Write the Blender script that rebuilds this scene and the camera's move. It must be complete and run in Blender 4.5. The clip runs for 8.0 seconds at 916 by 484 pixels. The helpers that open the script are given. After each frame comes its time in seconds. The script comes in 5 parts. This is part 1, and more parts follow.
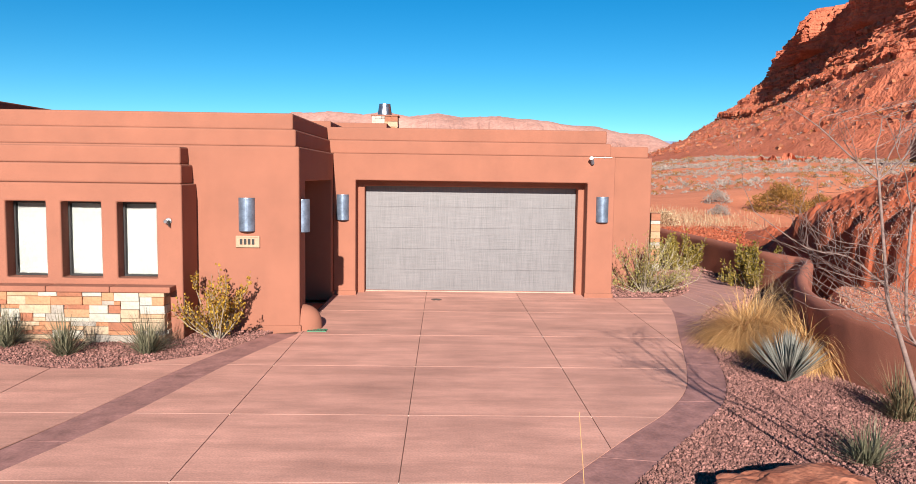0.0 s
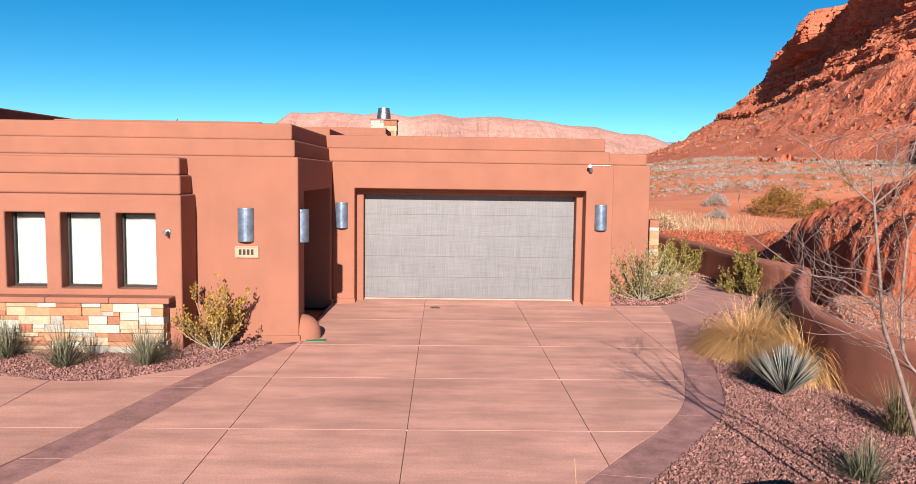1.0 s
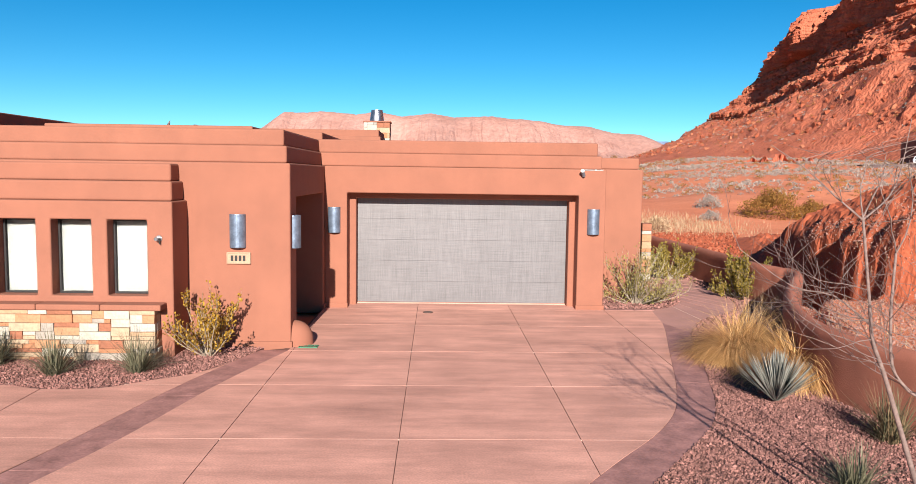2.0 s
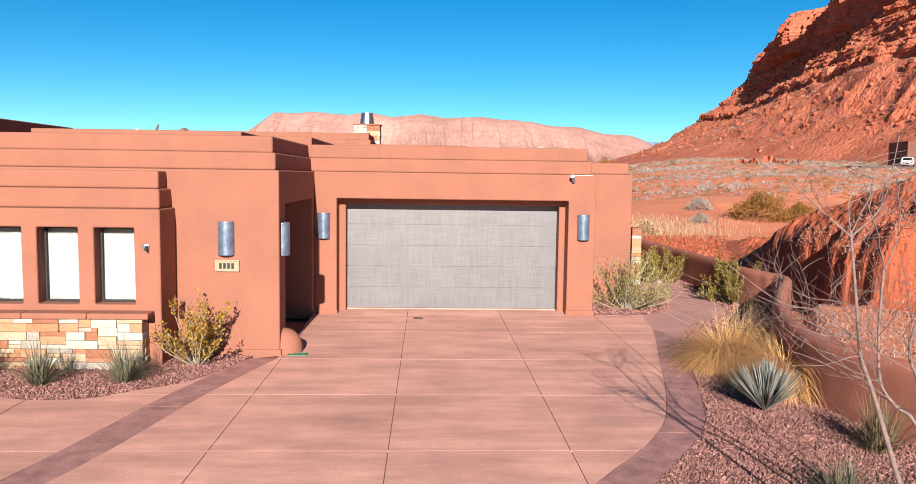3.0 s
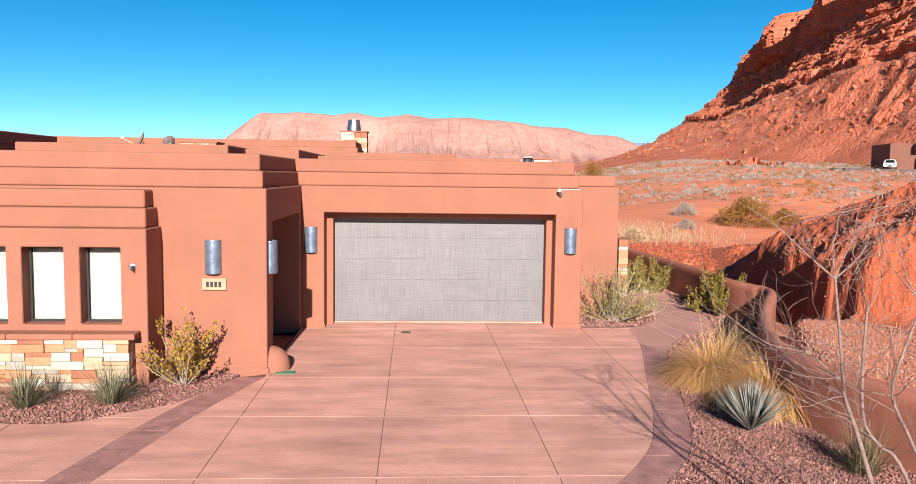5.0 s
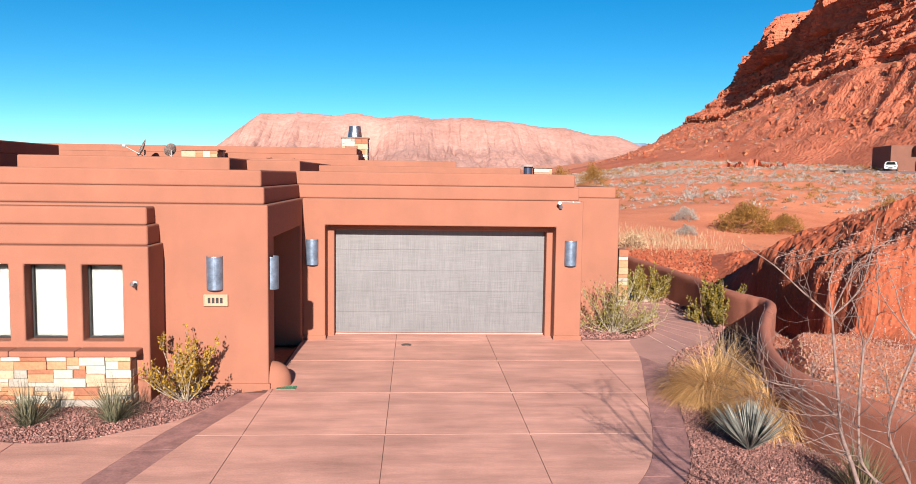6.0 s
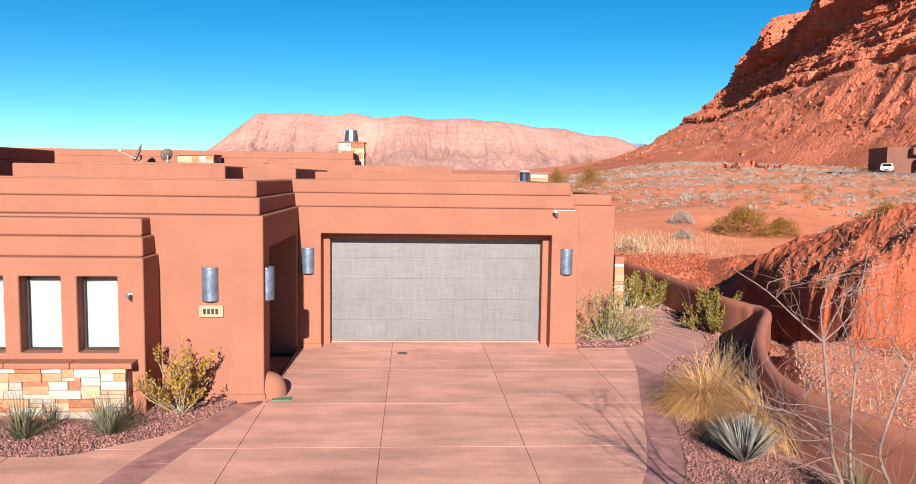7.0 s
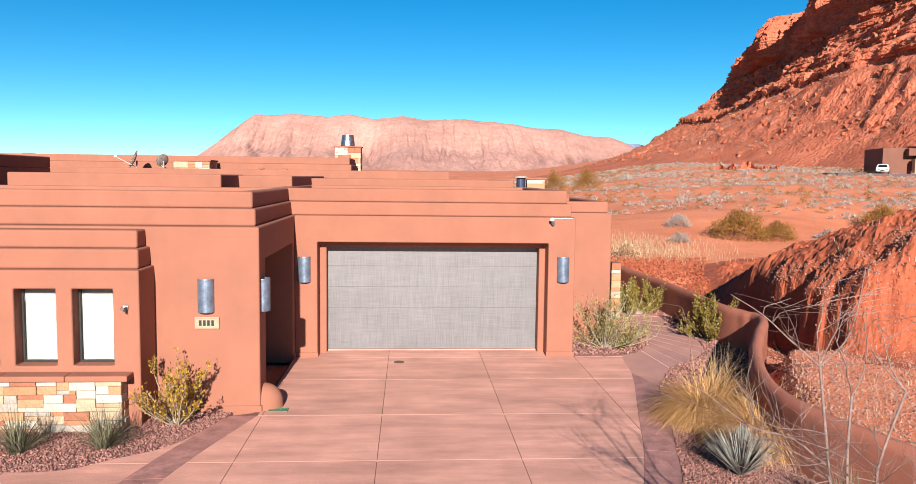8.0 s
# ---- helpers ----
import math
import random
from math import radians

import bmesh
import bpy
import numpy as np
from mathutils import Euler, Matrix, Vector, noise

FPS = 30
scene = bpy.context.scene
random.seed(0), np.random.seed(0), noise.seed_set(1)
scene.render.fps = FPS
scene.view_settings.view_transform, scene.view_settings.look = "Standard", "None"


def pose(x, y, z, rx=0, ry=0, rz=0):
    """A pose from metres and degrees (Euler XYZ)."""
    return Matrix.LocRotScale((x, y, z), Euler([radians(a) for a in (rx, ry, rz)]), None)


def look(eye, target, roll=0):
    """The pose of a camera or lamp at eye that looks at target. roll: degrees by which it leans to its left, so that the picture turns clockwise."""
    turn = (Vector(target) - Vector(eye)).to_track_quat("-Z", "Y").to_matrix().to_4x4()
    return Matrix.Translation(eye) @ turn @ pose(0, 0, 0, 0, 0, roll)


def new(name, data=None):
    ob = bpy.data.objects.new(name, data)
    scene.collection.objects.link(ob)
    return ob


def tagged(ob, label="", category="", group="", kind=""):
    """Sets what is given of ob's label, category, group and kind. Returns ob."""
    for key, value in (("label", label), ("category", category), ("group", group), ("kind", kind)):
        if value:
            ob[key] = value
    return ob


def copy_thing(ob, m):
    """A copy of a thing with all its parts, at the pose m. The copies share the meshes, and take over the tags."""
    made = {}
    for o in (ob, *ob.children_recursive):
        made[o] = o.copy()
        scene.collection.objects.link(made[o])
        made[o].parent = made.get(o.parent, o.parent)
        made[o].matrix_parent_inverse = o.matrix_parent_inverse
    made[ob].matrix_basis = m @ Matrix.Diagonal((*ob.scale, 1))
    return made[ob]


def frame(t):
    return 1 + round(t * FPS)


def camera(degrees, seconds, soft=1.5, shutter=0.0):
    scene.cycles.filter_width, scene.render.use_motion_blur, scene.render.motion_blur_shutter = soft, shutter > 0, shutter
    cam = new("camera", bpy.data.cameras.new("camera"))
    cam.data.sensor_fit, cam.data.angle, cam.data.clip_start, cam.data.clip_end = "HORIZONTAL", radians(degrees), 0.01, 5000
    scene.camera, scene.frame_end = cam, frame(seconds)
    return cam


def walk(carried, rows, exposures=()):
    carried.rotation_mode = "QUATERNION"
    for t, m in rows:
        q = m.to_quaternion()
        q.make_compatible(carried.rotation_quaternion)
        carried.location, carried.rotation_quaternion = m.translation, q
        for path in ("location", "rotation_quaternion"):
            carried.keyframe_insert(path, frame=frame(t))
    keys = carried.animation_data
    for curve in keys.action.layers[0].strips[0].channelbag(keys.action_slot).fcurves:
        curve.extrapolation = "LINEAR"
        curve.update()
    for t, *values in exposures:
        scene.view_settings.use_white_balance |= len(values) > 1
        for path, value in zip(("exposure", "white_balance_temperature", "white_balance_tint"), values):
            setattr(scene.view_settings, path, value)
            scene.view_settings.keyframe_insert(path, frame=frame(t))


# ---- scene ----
cam = camera(61.5, 8.0, soft=0.85)
PATH = [
    (0, (-0.642, -1.812, 2.738), (-0.603, 0.18, 2.563), 0.8),
    (0.5, (-0.638, -1.825, 2.818), (-0.6, 0.167, 2.644), 0.8),
    (1, (-0.635, -1.824, 2.909), (-0.594, 0.168, 2.735), 0.8),
    (1.5, (-0.627, -1.822, 2.964), (-0.578, 0.17, 2.789), 0.8),
    (3, (-0.595, -1.771, 3.128), (-0.514, 0.22, 2.955), 0.8),
    (3.5, (-0.597, -1.747, 3.177), (-0.497, 0.243, 3.005), 0.8),
    (4, (-0.597, -1.736, 3.236), (-0.484, 0.253, 3.063), 0.8),
    (5.5, (-0.621, -1.793, 3.562), (-0.506, 0.196, 3.391), 0.8),
    (6, (-0.616, -1.802, 3.706), (-0.503, 0.187, 3.535), 0.8),
    (6.5, (-0.614, -1.797, 3.818), (-0.499, 0.192, 3.646), 0.8),
    (7, (-0.587, -1.798, 3.885), (-0.467, 0.191, 3.715), 0.8),
    (7.5, (-0.581, -1.775, 3.959), (-0.457, 0.214, 3.79), 0.8),
    (8, (-0.579, -1.765, 4.054), (-0.451, 0.223, 3.886), 0.7),
]
walk(cam, [(t, look(eye, target, roll)) for t, eye, target, roll in PATH], [(0, 1.03), (1.5, 1.05), (3, 1.1), (4, 1.13), (8, 1.14)])

# ---- light ----
SUN_AZ, SUN_EL = 1.7, 21.1          # light travels towards +y, a little to +x
world = bpy.data.worlds.new("world")
scene.world = world
world.use_nodes = True
wn = world.node_tree.nodes
sky = wn.new("ShaderNodeTexSky")
sky.sky_type = 'NISHITA'
sky.sun_disc = False
sky.sun_elevation = radians(SUN_EL)
sky.sun_rotation = radians(180 + SUN_AZ)
sky.altitude = 900
sky.air_density, sky.dust_density, sky.ozone_density = 0.68, 0.0, 3.0
wn["Background"].inputs[1].default_value = 0.061
vivid = wn.new("ShaderNodeHueSaturation")
vivid.inputs["Saturation"].default_value = 1.35
world.node_tree.links.new(sky.outputs[0], vivid.inputs["Color"])
cyan = wn.new("ShaderNodeVectorMath")
cyan.operation = "MULTIPLY"
cyan.inputs[1].default_value = (0.90, 1.14, 0.96)
world.node_tree.links.new(vivid.outputs[0], cyan.inputs[0])
world.node_tree.links.new(cyan.outputs[0], wn["Background"].inputs[0])
sun = new("sun", bpy.data.lights.new("sun", "SUN"))
sun.data.energy, sun.data.angle, sun.data.color = 5.0, radians(0.53), (1.0, 0.94, 0.86)
sun.matrix_world = pose(0, 0, 40, 90 - SUN_EL, 0, -SUN_AZ)


# ---- materials ----
def mat(name, base, rough=0.85, vary=(0.75, 1.2), scale=3.0, fine=60.0, bump=0.2, dist=0.01, metal=0.0, tint=None, per=0.0, spec=0.3):
    """A surface with large stains, fine grain and relief; per: change from piece to piece."""
    m = bpy.data.materials.new(name)
    m.use_nodes = True
    n, l = m.node_tree.nodes, m.node_tree.links
    b = n["Principled BSDF"]
    b.inputs["Metallic"].default_value = metal
    b.inputs["Specular IOR Level"].default_value = spec
    tc = n.new("ShaderNodeTexCoord")
    big = n.new("ShaderNodeTexNoise")
    big.inputs["Scale"].default_value, big.inputs["Detail"].default_value, big.inputs["Roughness"].default_value = scale, 6, 0.65
    small = n.new("ShaderNodeTexNoise")
    small.inputs["Scale"].default_value, small.inputs["Detail"].default_value = fine, 4
    l.new(tc.outputs["Object"], big.inputs["Vector"])
    l.new(tc.outputs["Object"], small.inputs["Vector"])
    ramp = n.new("ShaderNodeValToRGB")
    t = tint or base
    ramp.color_ramp.elements[0].position, ramp.color_ramp.elements[1].position = 0.3, 0.7
    ramp.color_ramp.elements[0].color = [min(1, c * vary[0]) for c in base] + [1]
    ramp.color_ramp.elements[1].color = [min(1, c * vary[1]) for c in t] + [1]
    l.new(big.outputs[0], ramp.inputs[0])
    mr = n.new("ShaderNodeMapRange")
    mr.inputs[1].default_value, mr.inputs[2].default_value = 0.3, 0.7
    mr.inputs[3].default_value, mr.inputs[4].default_value = 0.86, 1.12
    l.new(small.outputs[0], mr.inputs[0])
    val = mr.outputs[0]
    if per:
        info = n.new("ShaderNodeObjectInfo")
        geo = n.new("ShaderNodeNewGeometry")
        add = n.new("ShaderNodeMath")
        l.new(info.outputs["Random"], add.inputs[0])
        l.new(geo.outputs["Random Per Island"], add.inputs[1])
        fr = n.new("ShaderNodeMath")
        fr.operation = "FRACT"
        l.new(add.outputs[0], fr.inputs[0])
        pr = n.new("ShaderNodeMapRange")
        pr.inputs[3].default_value, pr.inputs[4].default_value = 1 - per, 1 + per
        l.new(fr.outputs[0], pr.inputs[0])
        mul = n.new("ShaderNodeMath")
        mul.operation = "MULTIPLY"
        l.new(val, mul.inputs[0])
        l.new(pr.outputs[0], mul.inputs[1])
        val = mul.outputs[0]
    mix = n.new("ShaderNodeVectorMath")
    mix.operation = "SCALE"
    l.new(ramp.outputs[0], mix.inputs[0])
    l.new(val, mix.inputs["Scale"])
    l.new(mix.outputs[0], b.inputs["Base Color"])
    rr = n.new("ShaderNodeMapRange")
    rr.inputs[3].default_value, rr.inputs[4].default_value = max(0.02, rough - 0.12), min(1, rough + 0.1)
    l.new(big.outputs[0], rr.inputs[0])
    l.new(rr.outputs[0], b.inputs["Roughness"])
    if bump:
        bp = n.new("ShaderNodeBump")
        bp.inputs["Strength"].default_value, bp.inputs["Distance"].default_value = bump, dist
        l.new(small.outputs[0], bp.inputs["Height"])
        l.new(bp.outputs[0], b.inputs["Normal"])
    return m


STUCCO = mat("stucco", (0.272, 0.108, 0.069), 0.9, (0.9, 1.08), 1.3, 130, 0.35, 0.006)
def streaked(m, low, high, size):
    """Faint streaks that run down a wall."""
    n, l = m.node_tree.nodes, m.node_tree.links
    b = n["Principled BSDF"]
    tc, mp, no, mr, sc = n.new("ShaderNodeTexCoord"), n.new("ShaderNodeMapping"), n.new("ShaderNodeTexNoise"), n.new("ShaderNodeMapRange"), n.new("ShaderNodeVectorMath")
    mp.inputs["Scale"].default_value = size
    no.inputs["Scale"].default_value, no.inputs["Detail"].default_value = 1.0, 5
    mr.inputs[1].default_value, mr.inputs[2].default_value, mr.inputs[3].default_value, mr.inputs[4].default_value = 0.3, 0.7, low, high
    sc.operation = "SCALE"
    old = b.inputs["Base Color"].links[0].from_socket
    l.new(tc.outputs["Object"], mp.inputs[0])
    l.new(mp.outputs[0], no.inputs["Vector"])
    l.new(no.outputs[0], mr.inputs[0])
    l.new(old, sc.inputs[0])
    l.new(mr.outputs[0], sc.inputs["Scale"])
    l.new(sc.outputs[0], b.inputs["Base Color"])


streaked(STUCCO, 0.975, 1.025, (4, 4, 0.5))
STUCCO_DARK = mat("stucco_wall", (0.34, 0.118, 0.076), 0.9, (0.85, 1.1), 1.6, 90, 0.5, 0.012)
CONCRETE = mat("concrete", (0.60, 0.30, 0.23), 0.75, (0.82, 1.1), 0.9, 45, 0.12, 0.004, per=0.05)
cn, cl_ = CONCRETE.node_tree.nodes, CONCRETE.node_tree.links
cb = cn["Principled BSDF"]
ctc = cn.new("ShaderNodeTexCoord")
cmap = cn.new("ShaderNodeMapping")
cmap.inputs["Scale"].default_value = (0.35, 1.6, 1)
cno = cn.new("ShaderNodeTexNoise")
cno.inputs["Scale"].default_value, cno.inputs["Detail"].default_value, cno.inputs["Roughness"].default_value = 1.4, 7, 0.7
cmr = cn.new("ShaderNodeMapRange")
cmr.inputs[1].default_value, cmr.inputs[2].default_value, cmr.inputs[3].default_value, cmr.inputs[4].default_value = 0.33, 0.64, 0.74, 1.12
csc = cn.new("ShaderNodeVectorMath")
csc.operation = "SCALE"
old = cb.inputs["Base Color"].links[0].from_socket
cl_.new(ctc.outputs["Object"], cmap.inputs[0])
cl_.new(cmap.outputs[0], cno.inputs["Vector"])
cl_.new(cno.outputs[0], cmr.inputs[0])
cl_.new(old, csc.inputs[0])
cl_.new(cmr.outputs[0], csc.inputs["Scale"])
cl_.new(csc.outputs[0], cb.inputs["Base Color"])
PATHC = mat("path_concrete", (0.432, 0.221, 0.184), 0.75, (0.82, 1.1), 0.9, 45, 0.12, 0.004, per=0.05)
BAND = mat("stamped_concrete", (0.31, 0.15, 0.13), 0.7, (0.72, 1.4), 4.0, 30, 0.35, 0.008)
JOINT = mat("joint", (0.156, 0.078, 0.060), 0.9)
CAULK = mat("joint_sealant", (0.80, 0.56, 0.45), 0.8, (0.85, 1.1), 6, 60, 0.1, 0.002)
EARTH = mat("red_earth", (0.58, 0.17, 0.08), 0.95, (0.85, 1.1), 0.22, 9, 0.35, 0.03, tint=(0.62, 0.215, 0.11))
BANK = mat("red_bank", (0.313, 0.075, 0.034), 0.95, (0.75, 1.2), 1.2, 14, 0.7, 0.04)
ROCK = mat("red_rock", (0.43, 0.102, 0.05), 0.95, (0.75, 1.2), 0.09, 1.3, 1.0, 0.9, tint=(0.49, 0.15, 0.083))
# distance haze is mixed into this rock colour: paler and pinker
FAR_HAZED = mat("far_rock_hazed", (0.42, 0.205, 0.16), 0.95, (0.88, 1.08), 0.012, 0.12, 0.5, 3.0, tint=(0.45, 0.245, 0.20))
# blue of the air in between, painted as the peaks' base colour
HAZE_BLUE = mat("haze_blue_range", (0.156, 0.192, 0.284), 0.95, (0.85, 1.1), 0.002, 0.02, 0.2, 5.0)
GRAVELBED = mat("gravel_bed", (0.21, 0.10, 0.082), 0.95, (0.7, 1.2), 4, 80, 0.8, 0.02)
GRAVEL = mat("gravel", (0.25, 0.118, 0.098), 0.9, (0.8, 1.15), 3, 60, 0.2, 0.005, per=0.5)


def choice(name, colours, rough=0.85, fine=40, bump=0.4, dist=0.01, island=False):
    """A surface whose colour is picked piece by piece from a few."""
    m = mat(name, (1, 1, 1), rough, (0.82, 1.0), 9, fine, bump, dist)
    n, l = m.node_tree.nodes, m.node_tree.links
    info = n.new("ShaderNodeNewGeometry") if island else n.new("ShaderNodeObjectInfo")
    r = n.new("ShaderNodeValToRGB")
    r.color_ramp.interpolation = "CONSTANT"
    e = r.color_ramp.elements
    while len(e) < len(colours):
        e.new(0.5)
    for i, c in enumerate(colours):
        e[i].position = i / len(colours)
        e[i].color = (*c, 1)
    l.new(info.outputs["Random Per Island" if island else "Random"], r.inputs[0])
    b = n["Principled BSDF"]
    old = b.inputs["Base Color"].links[0].from_socket
    mx = n.new("ShaderNodeVectorMath")
    mx.operation = "MULTIPLY"
    l.new(old, mx.inputs[0])
    l.new(r.outputs[0], mx.inputs[1])
    l.new(mx.outputs[0], b.inputs["Base Color"])
    return m


def leafy(name, a, b2, rough=0.6, see=0.25):
    """Leaves or blades: colour changes from leaf to leaf, some light comes through."""
    m = bpy.data.materials.new(name)
    m.use_nodes = True
    n, l = m.node_tree.nodes, m.node_tree.links
    b = n["Principled BSDF"]
    geo = n.new("ShaderNodeNewGeometry")
    r = n.new("ShaderNodeValToRGB")
    r.color_ramp.elements[0].color, r.color_ramp.elements[1].color = (*a, 1), (*b2, 1)
    l.new(geo.outputs["Random Per Island"], r.inputs[0])
    l.new(r.outputs[0], b.inputs["Base Color"])
    b.inputs["Roughness"].default_value = rough
    b.inputs["Specular IOR Level"].default_value = 0.25
    tr = n.new("ShaderNodeBsdfTranslucent")
    l.new(r.outputs[0], tr.inputs["Color"])
    mx = n.new("ShaderNodeMixShader")
    mx.inputs[0].default_value = see
    l.new(b.outputs[0], mx.inputs[1])
    l.new(tr.outputs[0], mx.inputs[2])
    l.new(mx.outputs[0], n["Material Output"].inputs["Surface"])
    return m


def plain(name, c, rough=0.6, metal=0.0):
    return mat(name, c, rough, (0.85, 1.1), 12, 120, 0.1, 0.002, metal)


def door_metal():
    """Embossed grey sheet with a woven look."""
    m = mat("door_sheet", (0.158, 0.147, 0.150), 0.5, (0.92, 1.06), 1.2, 90, 0, 0)
    n, l = m.node_tree.nodes, m.node_tree.links
    b = n["Principled BSDF"]
    tc = n.new("ShaderNodeTexCoord")
    outs = []
    for sc in ((55, 1, 2.2), (1.8, 1, 95), (9, 1, 0.7)):
        mp = n.new("ShaderNodeMapping")
        mp.inputs["Scale"].default_value = sc
        l.new(tc.outputs["Object"], mp.inputs[0])
        t = n.new("ShaderNodeTexNoise")
        t.inputs["Scale"].default_value, t.inputs["Detail"].default_value = 1.0, 3
        l.new(mp.outputs[0], t.inputs["Vector"])
        outs.append(t.outputs[0])
    ad = n.new("ShaderNodeMath")
    l.new(outs[0], ad.inputs[0])
    l.new(outs[1], ad.inputs[1])
    ad2 = n.new("ShaderNodeMath")
    ad2.operation = "MULTIPLY_ADD"
    l.new(outs[2], ad2.inputs[0])
    ad2.inputs[1].default_value = 0.3
    l.new(ad.outputs[0], ad2.inputs[2])
    mr = n.new("ShaderNodeMapRange")
    mr.inputs[1].default_value, mr.inputs[2].default_value, mr.inputs[3].default_value, mr.inputs[4].default_value = 0.75, 1.6, 0.74, 1.24
    l.new(ad2.outputs[0], mr.inputs[0])
    old = b.inputs["Base Color"].links[0].from_socket
    sc = n.new("ShaderNodeVectorMath")
    sc.operation = "SCALE"
    l.new(old, sc.inputs[0])
    l.new(mr.outputs[0], sc.inputs["Scale"])
    l.new(sc.outputs[0], b.inputs["Base Color"])
    bp = n.new("ShaderNodeBump")
    bp.inputs["Strength"].default_value, bp.inputs["Distance"].default_value = 0.3, 0.004
    l.new(ad.outputs[0], bp.inputs["Height"])
    l.new(bp.outputs[0], b.inputs["Normal"])
    b.inputs["Metallic"].default_value = 0.25
    return m


STONE = choice("ledge_stone", [(0.43, 0.385, 0.315), (0.39, 0.175, 0.09), (0.42, 0.26, 0.155), (0.33, 0.28, 0.235), (0.31, 0.12, 0.068), (0.44, 0.31, 0.205), (0.41, 0.375, 0.33), (0.42, 0.215, 0.115)], 0.85, 25, 0.7, 0.014)
RUBBLE = choice("rubble", [(0.36, 0.16, 0.115), (0.34, 0.19, 0.15), (0.28, 0.095, 0.06), (0.37, 0.20, 0.155)], 0.95, 12, 0.5, 0.01, True)
TALUS = choice("talus_rock", [(0.338, 0.090, 0.043), (0.386, 0.139, 0.072), (0.278, 0.066, 0.030)], 0.95, 1.5, 0.6, 0.2, True)
BANKROCK = choice("bank_rock", [(0.31, 0.075, 0.034), (0.26, 0.058, 0.027), (0.35, 0.10, 0.05)], 0.95, 8, 0.6, 0.03, True)
DOOR = door_metal()
ZINC = mat("aged_zinc", (0.170, 0.213, 0.284), 0.42, (0.6, 1.3), 7, 40, 0.15, 0.003, 0.55)
STEEL = mat("flue_steel", (0.320, 0.320, 0.341), 0.3, (0.7, 1.1), 5, 40, 0.1, 0.002, 0.9)
BRONZE = plain("dark_bronze", (0.035, 0.032, 0.032), 0.45, 0.3)
BLIND = plain("white_blind", (0.20, 0.208, 0.197), 0.9)
PLAQUE = mat("plaque_stone", (0.40, 0.26, 0.175), 0.85, (0.85, 1.1), 14, 80, 0.3, 0.003)
INK = plain("black_metal", (0.021, 0.021, 0.021), 0.5)
WHITE = plain("white_plastic", (0.497, 0.497, 0.483), 0.5)
GREEN = plain("green_plastic", (0.071, 0.199, 0.114), 0.6)
BARK = mat("pale_bark", (0.22, 0.15, 0.13), 0.8, (0.55, 1.2), 14, 70, 0.4, 0.004)
STEMS = mat("shrub_stem", (0.355, 0.284, 0.213), 0.85, (0.7, 1.2), 20, 80, 0.2, 0.003)
STRAW = leafy("golden_grass", (0.36, 0.175, 0.05), (0.82, 0.50, 0.23), 0.65, 0.2)
DRY = leafy("dry_grass", (0.36, 0.22, 0.12), (0.58, 0.42, 0.27), 0.7, 0.2)
YUCCA = leafy("yucca_leaf", (0.085, 0.085, 0.051), (0.230, 0.204, 0.128), 0.5, 0.1)
REDYUCCA = leafy("dry_yucca_leaf", (0.092, 0.092, 0.050), (0.241, 0.156, 0.085), 0.6, 0.1)
BLUEYUCCA = mat("blue_yucca_leaf", (0.225, 0.215, 0.185), 0.45, (0.7, 1.2), 6, 60, 0.1, 0.002, per=0.55)
YELLOW = leafy("yellow_leaf", (0.16, 0.09, 0.015), (0.56, 0.34, 0.05), 0.5, 0.35)
OLIVE = leafy("olive_leaf", (0.17, 0.135, 0.04), (0.42, 0.35, 0.12), 0.55, 0.3)
LIME = leafy("shrub_leaf", (0.12, 0.09, 0.018), (0.34, 0.24, 0.05), 0.5, 0.3)
SAGE = leafy("sage_leaf", (0.22, 0.175, 0.15), (0.42, 0.355, 0.305), 0.8, 0.2)
CREOSOTE = leafy("creosote_leaf", (0.15, 0.075, 0.02), (0.40, 0.20, 0.05), 0.7, 0.3)


# ---- building helpers ----
def link(name, bm, material, parent=None, label="", smooth=False):
    me = bpy.data.meshes.new(name)
    bm.normal_update()
    bm.to_mesh(me)
    bm.free()
    me.materials.append(material)
    if smooth:
        me.polygons.foreach_set("use_smooth", [True] * len(me.polygons))
    ob = new(name, me)
    if parent:
        ob.parent = parent
        ob.matrix_parent_inverse = Matrix.Translation(parent.matrix_basis.translation).inverted() if parent.parent is None else Matrix()
    if label:
        ob["label"] = label
    return ob


part = link


def thing(name, at, label, category, group="", kind=""):
    ob = new(name)
    ob.location = at
    ob.empty_display_size = 0.1
    return tagged(ob, label, category, group, kind)


def raw(name, verts, faces, material, parent=None, label="", smooth=False):
    me = bpy.data.meshes.new(name)
    me.from_pydata(verts, [], faces)
    me.update()
    me.materials.append(material)
    if smooth:
        me.polygons.foreach_set("use_smooth", [True] * len(me.polygons))
    ob = new(name, me)
    if parent:
        ob.parent = parent
        ob.matrix_parent_inverse = Matrix.Translation(parent.matrix_basis.translation).inverted() if parent.parent is None else Matrix()
    if label:
        ob["label"] = label
    return ob


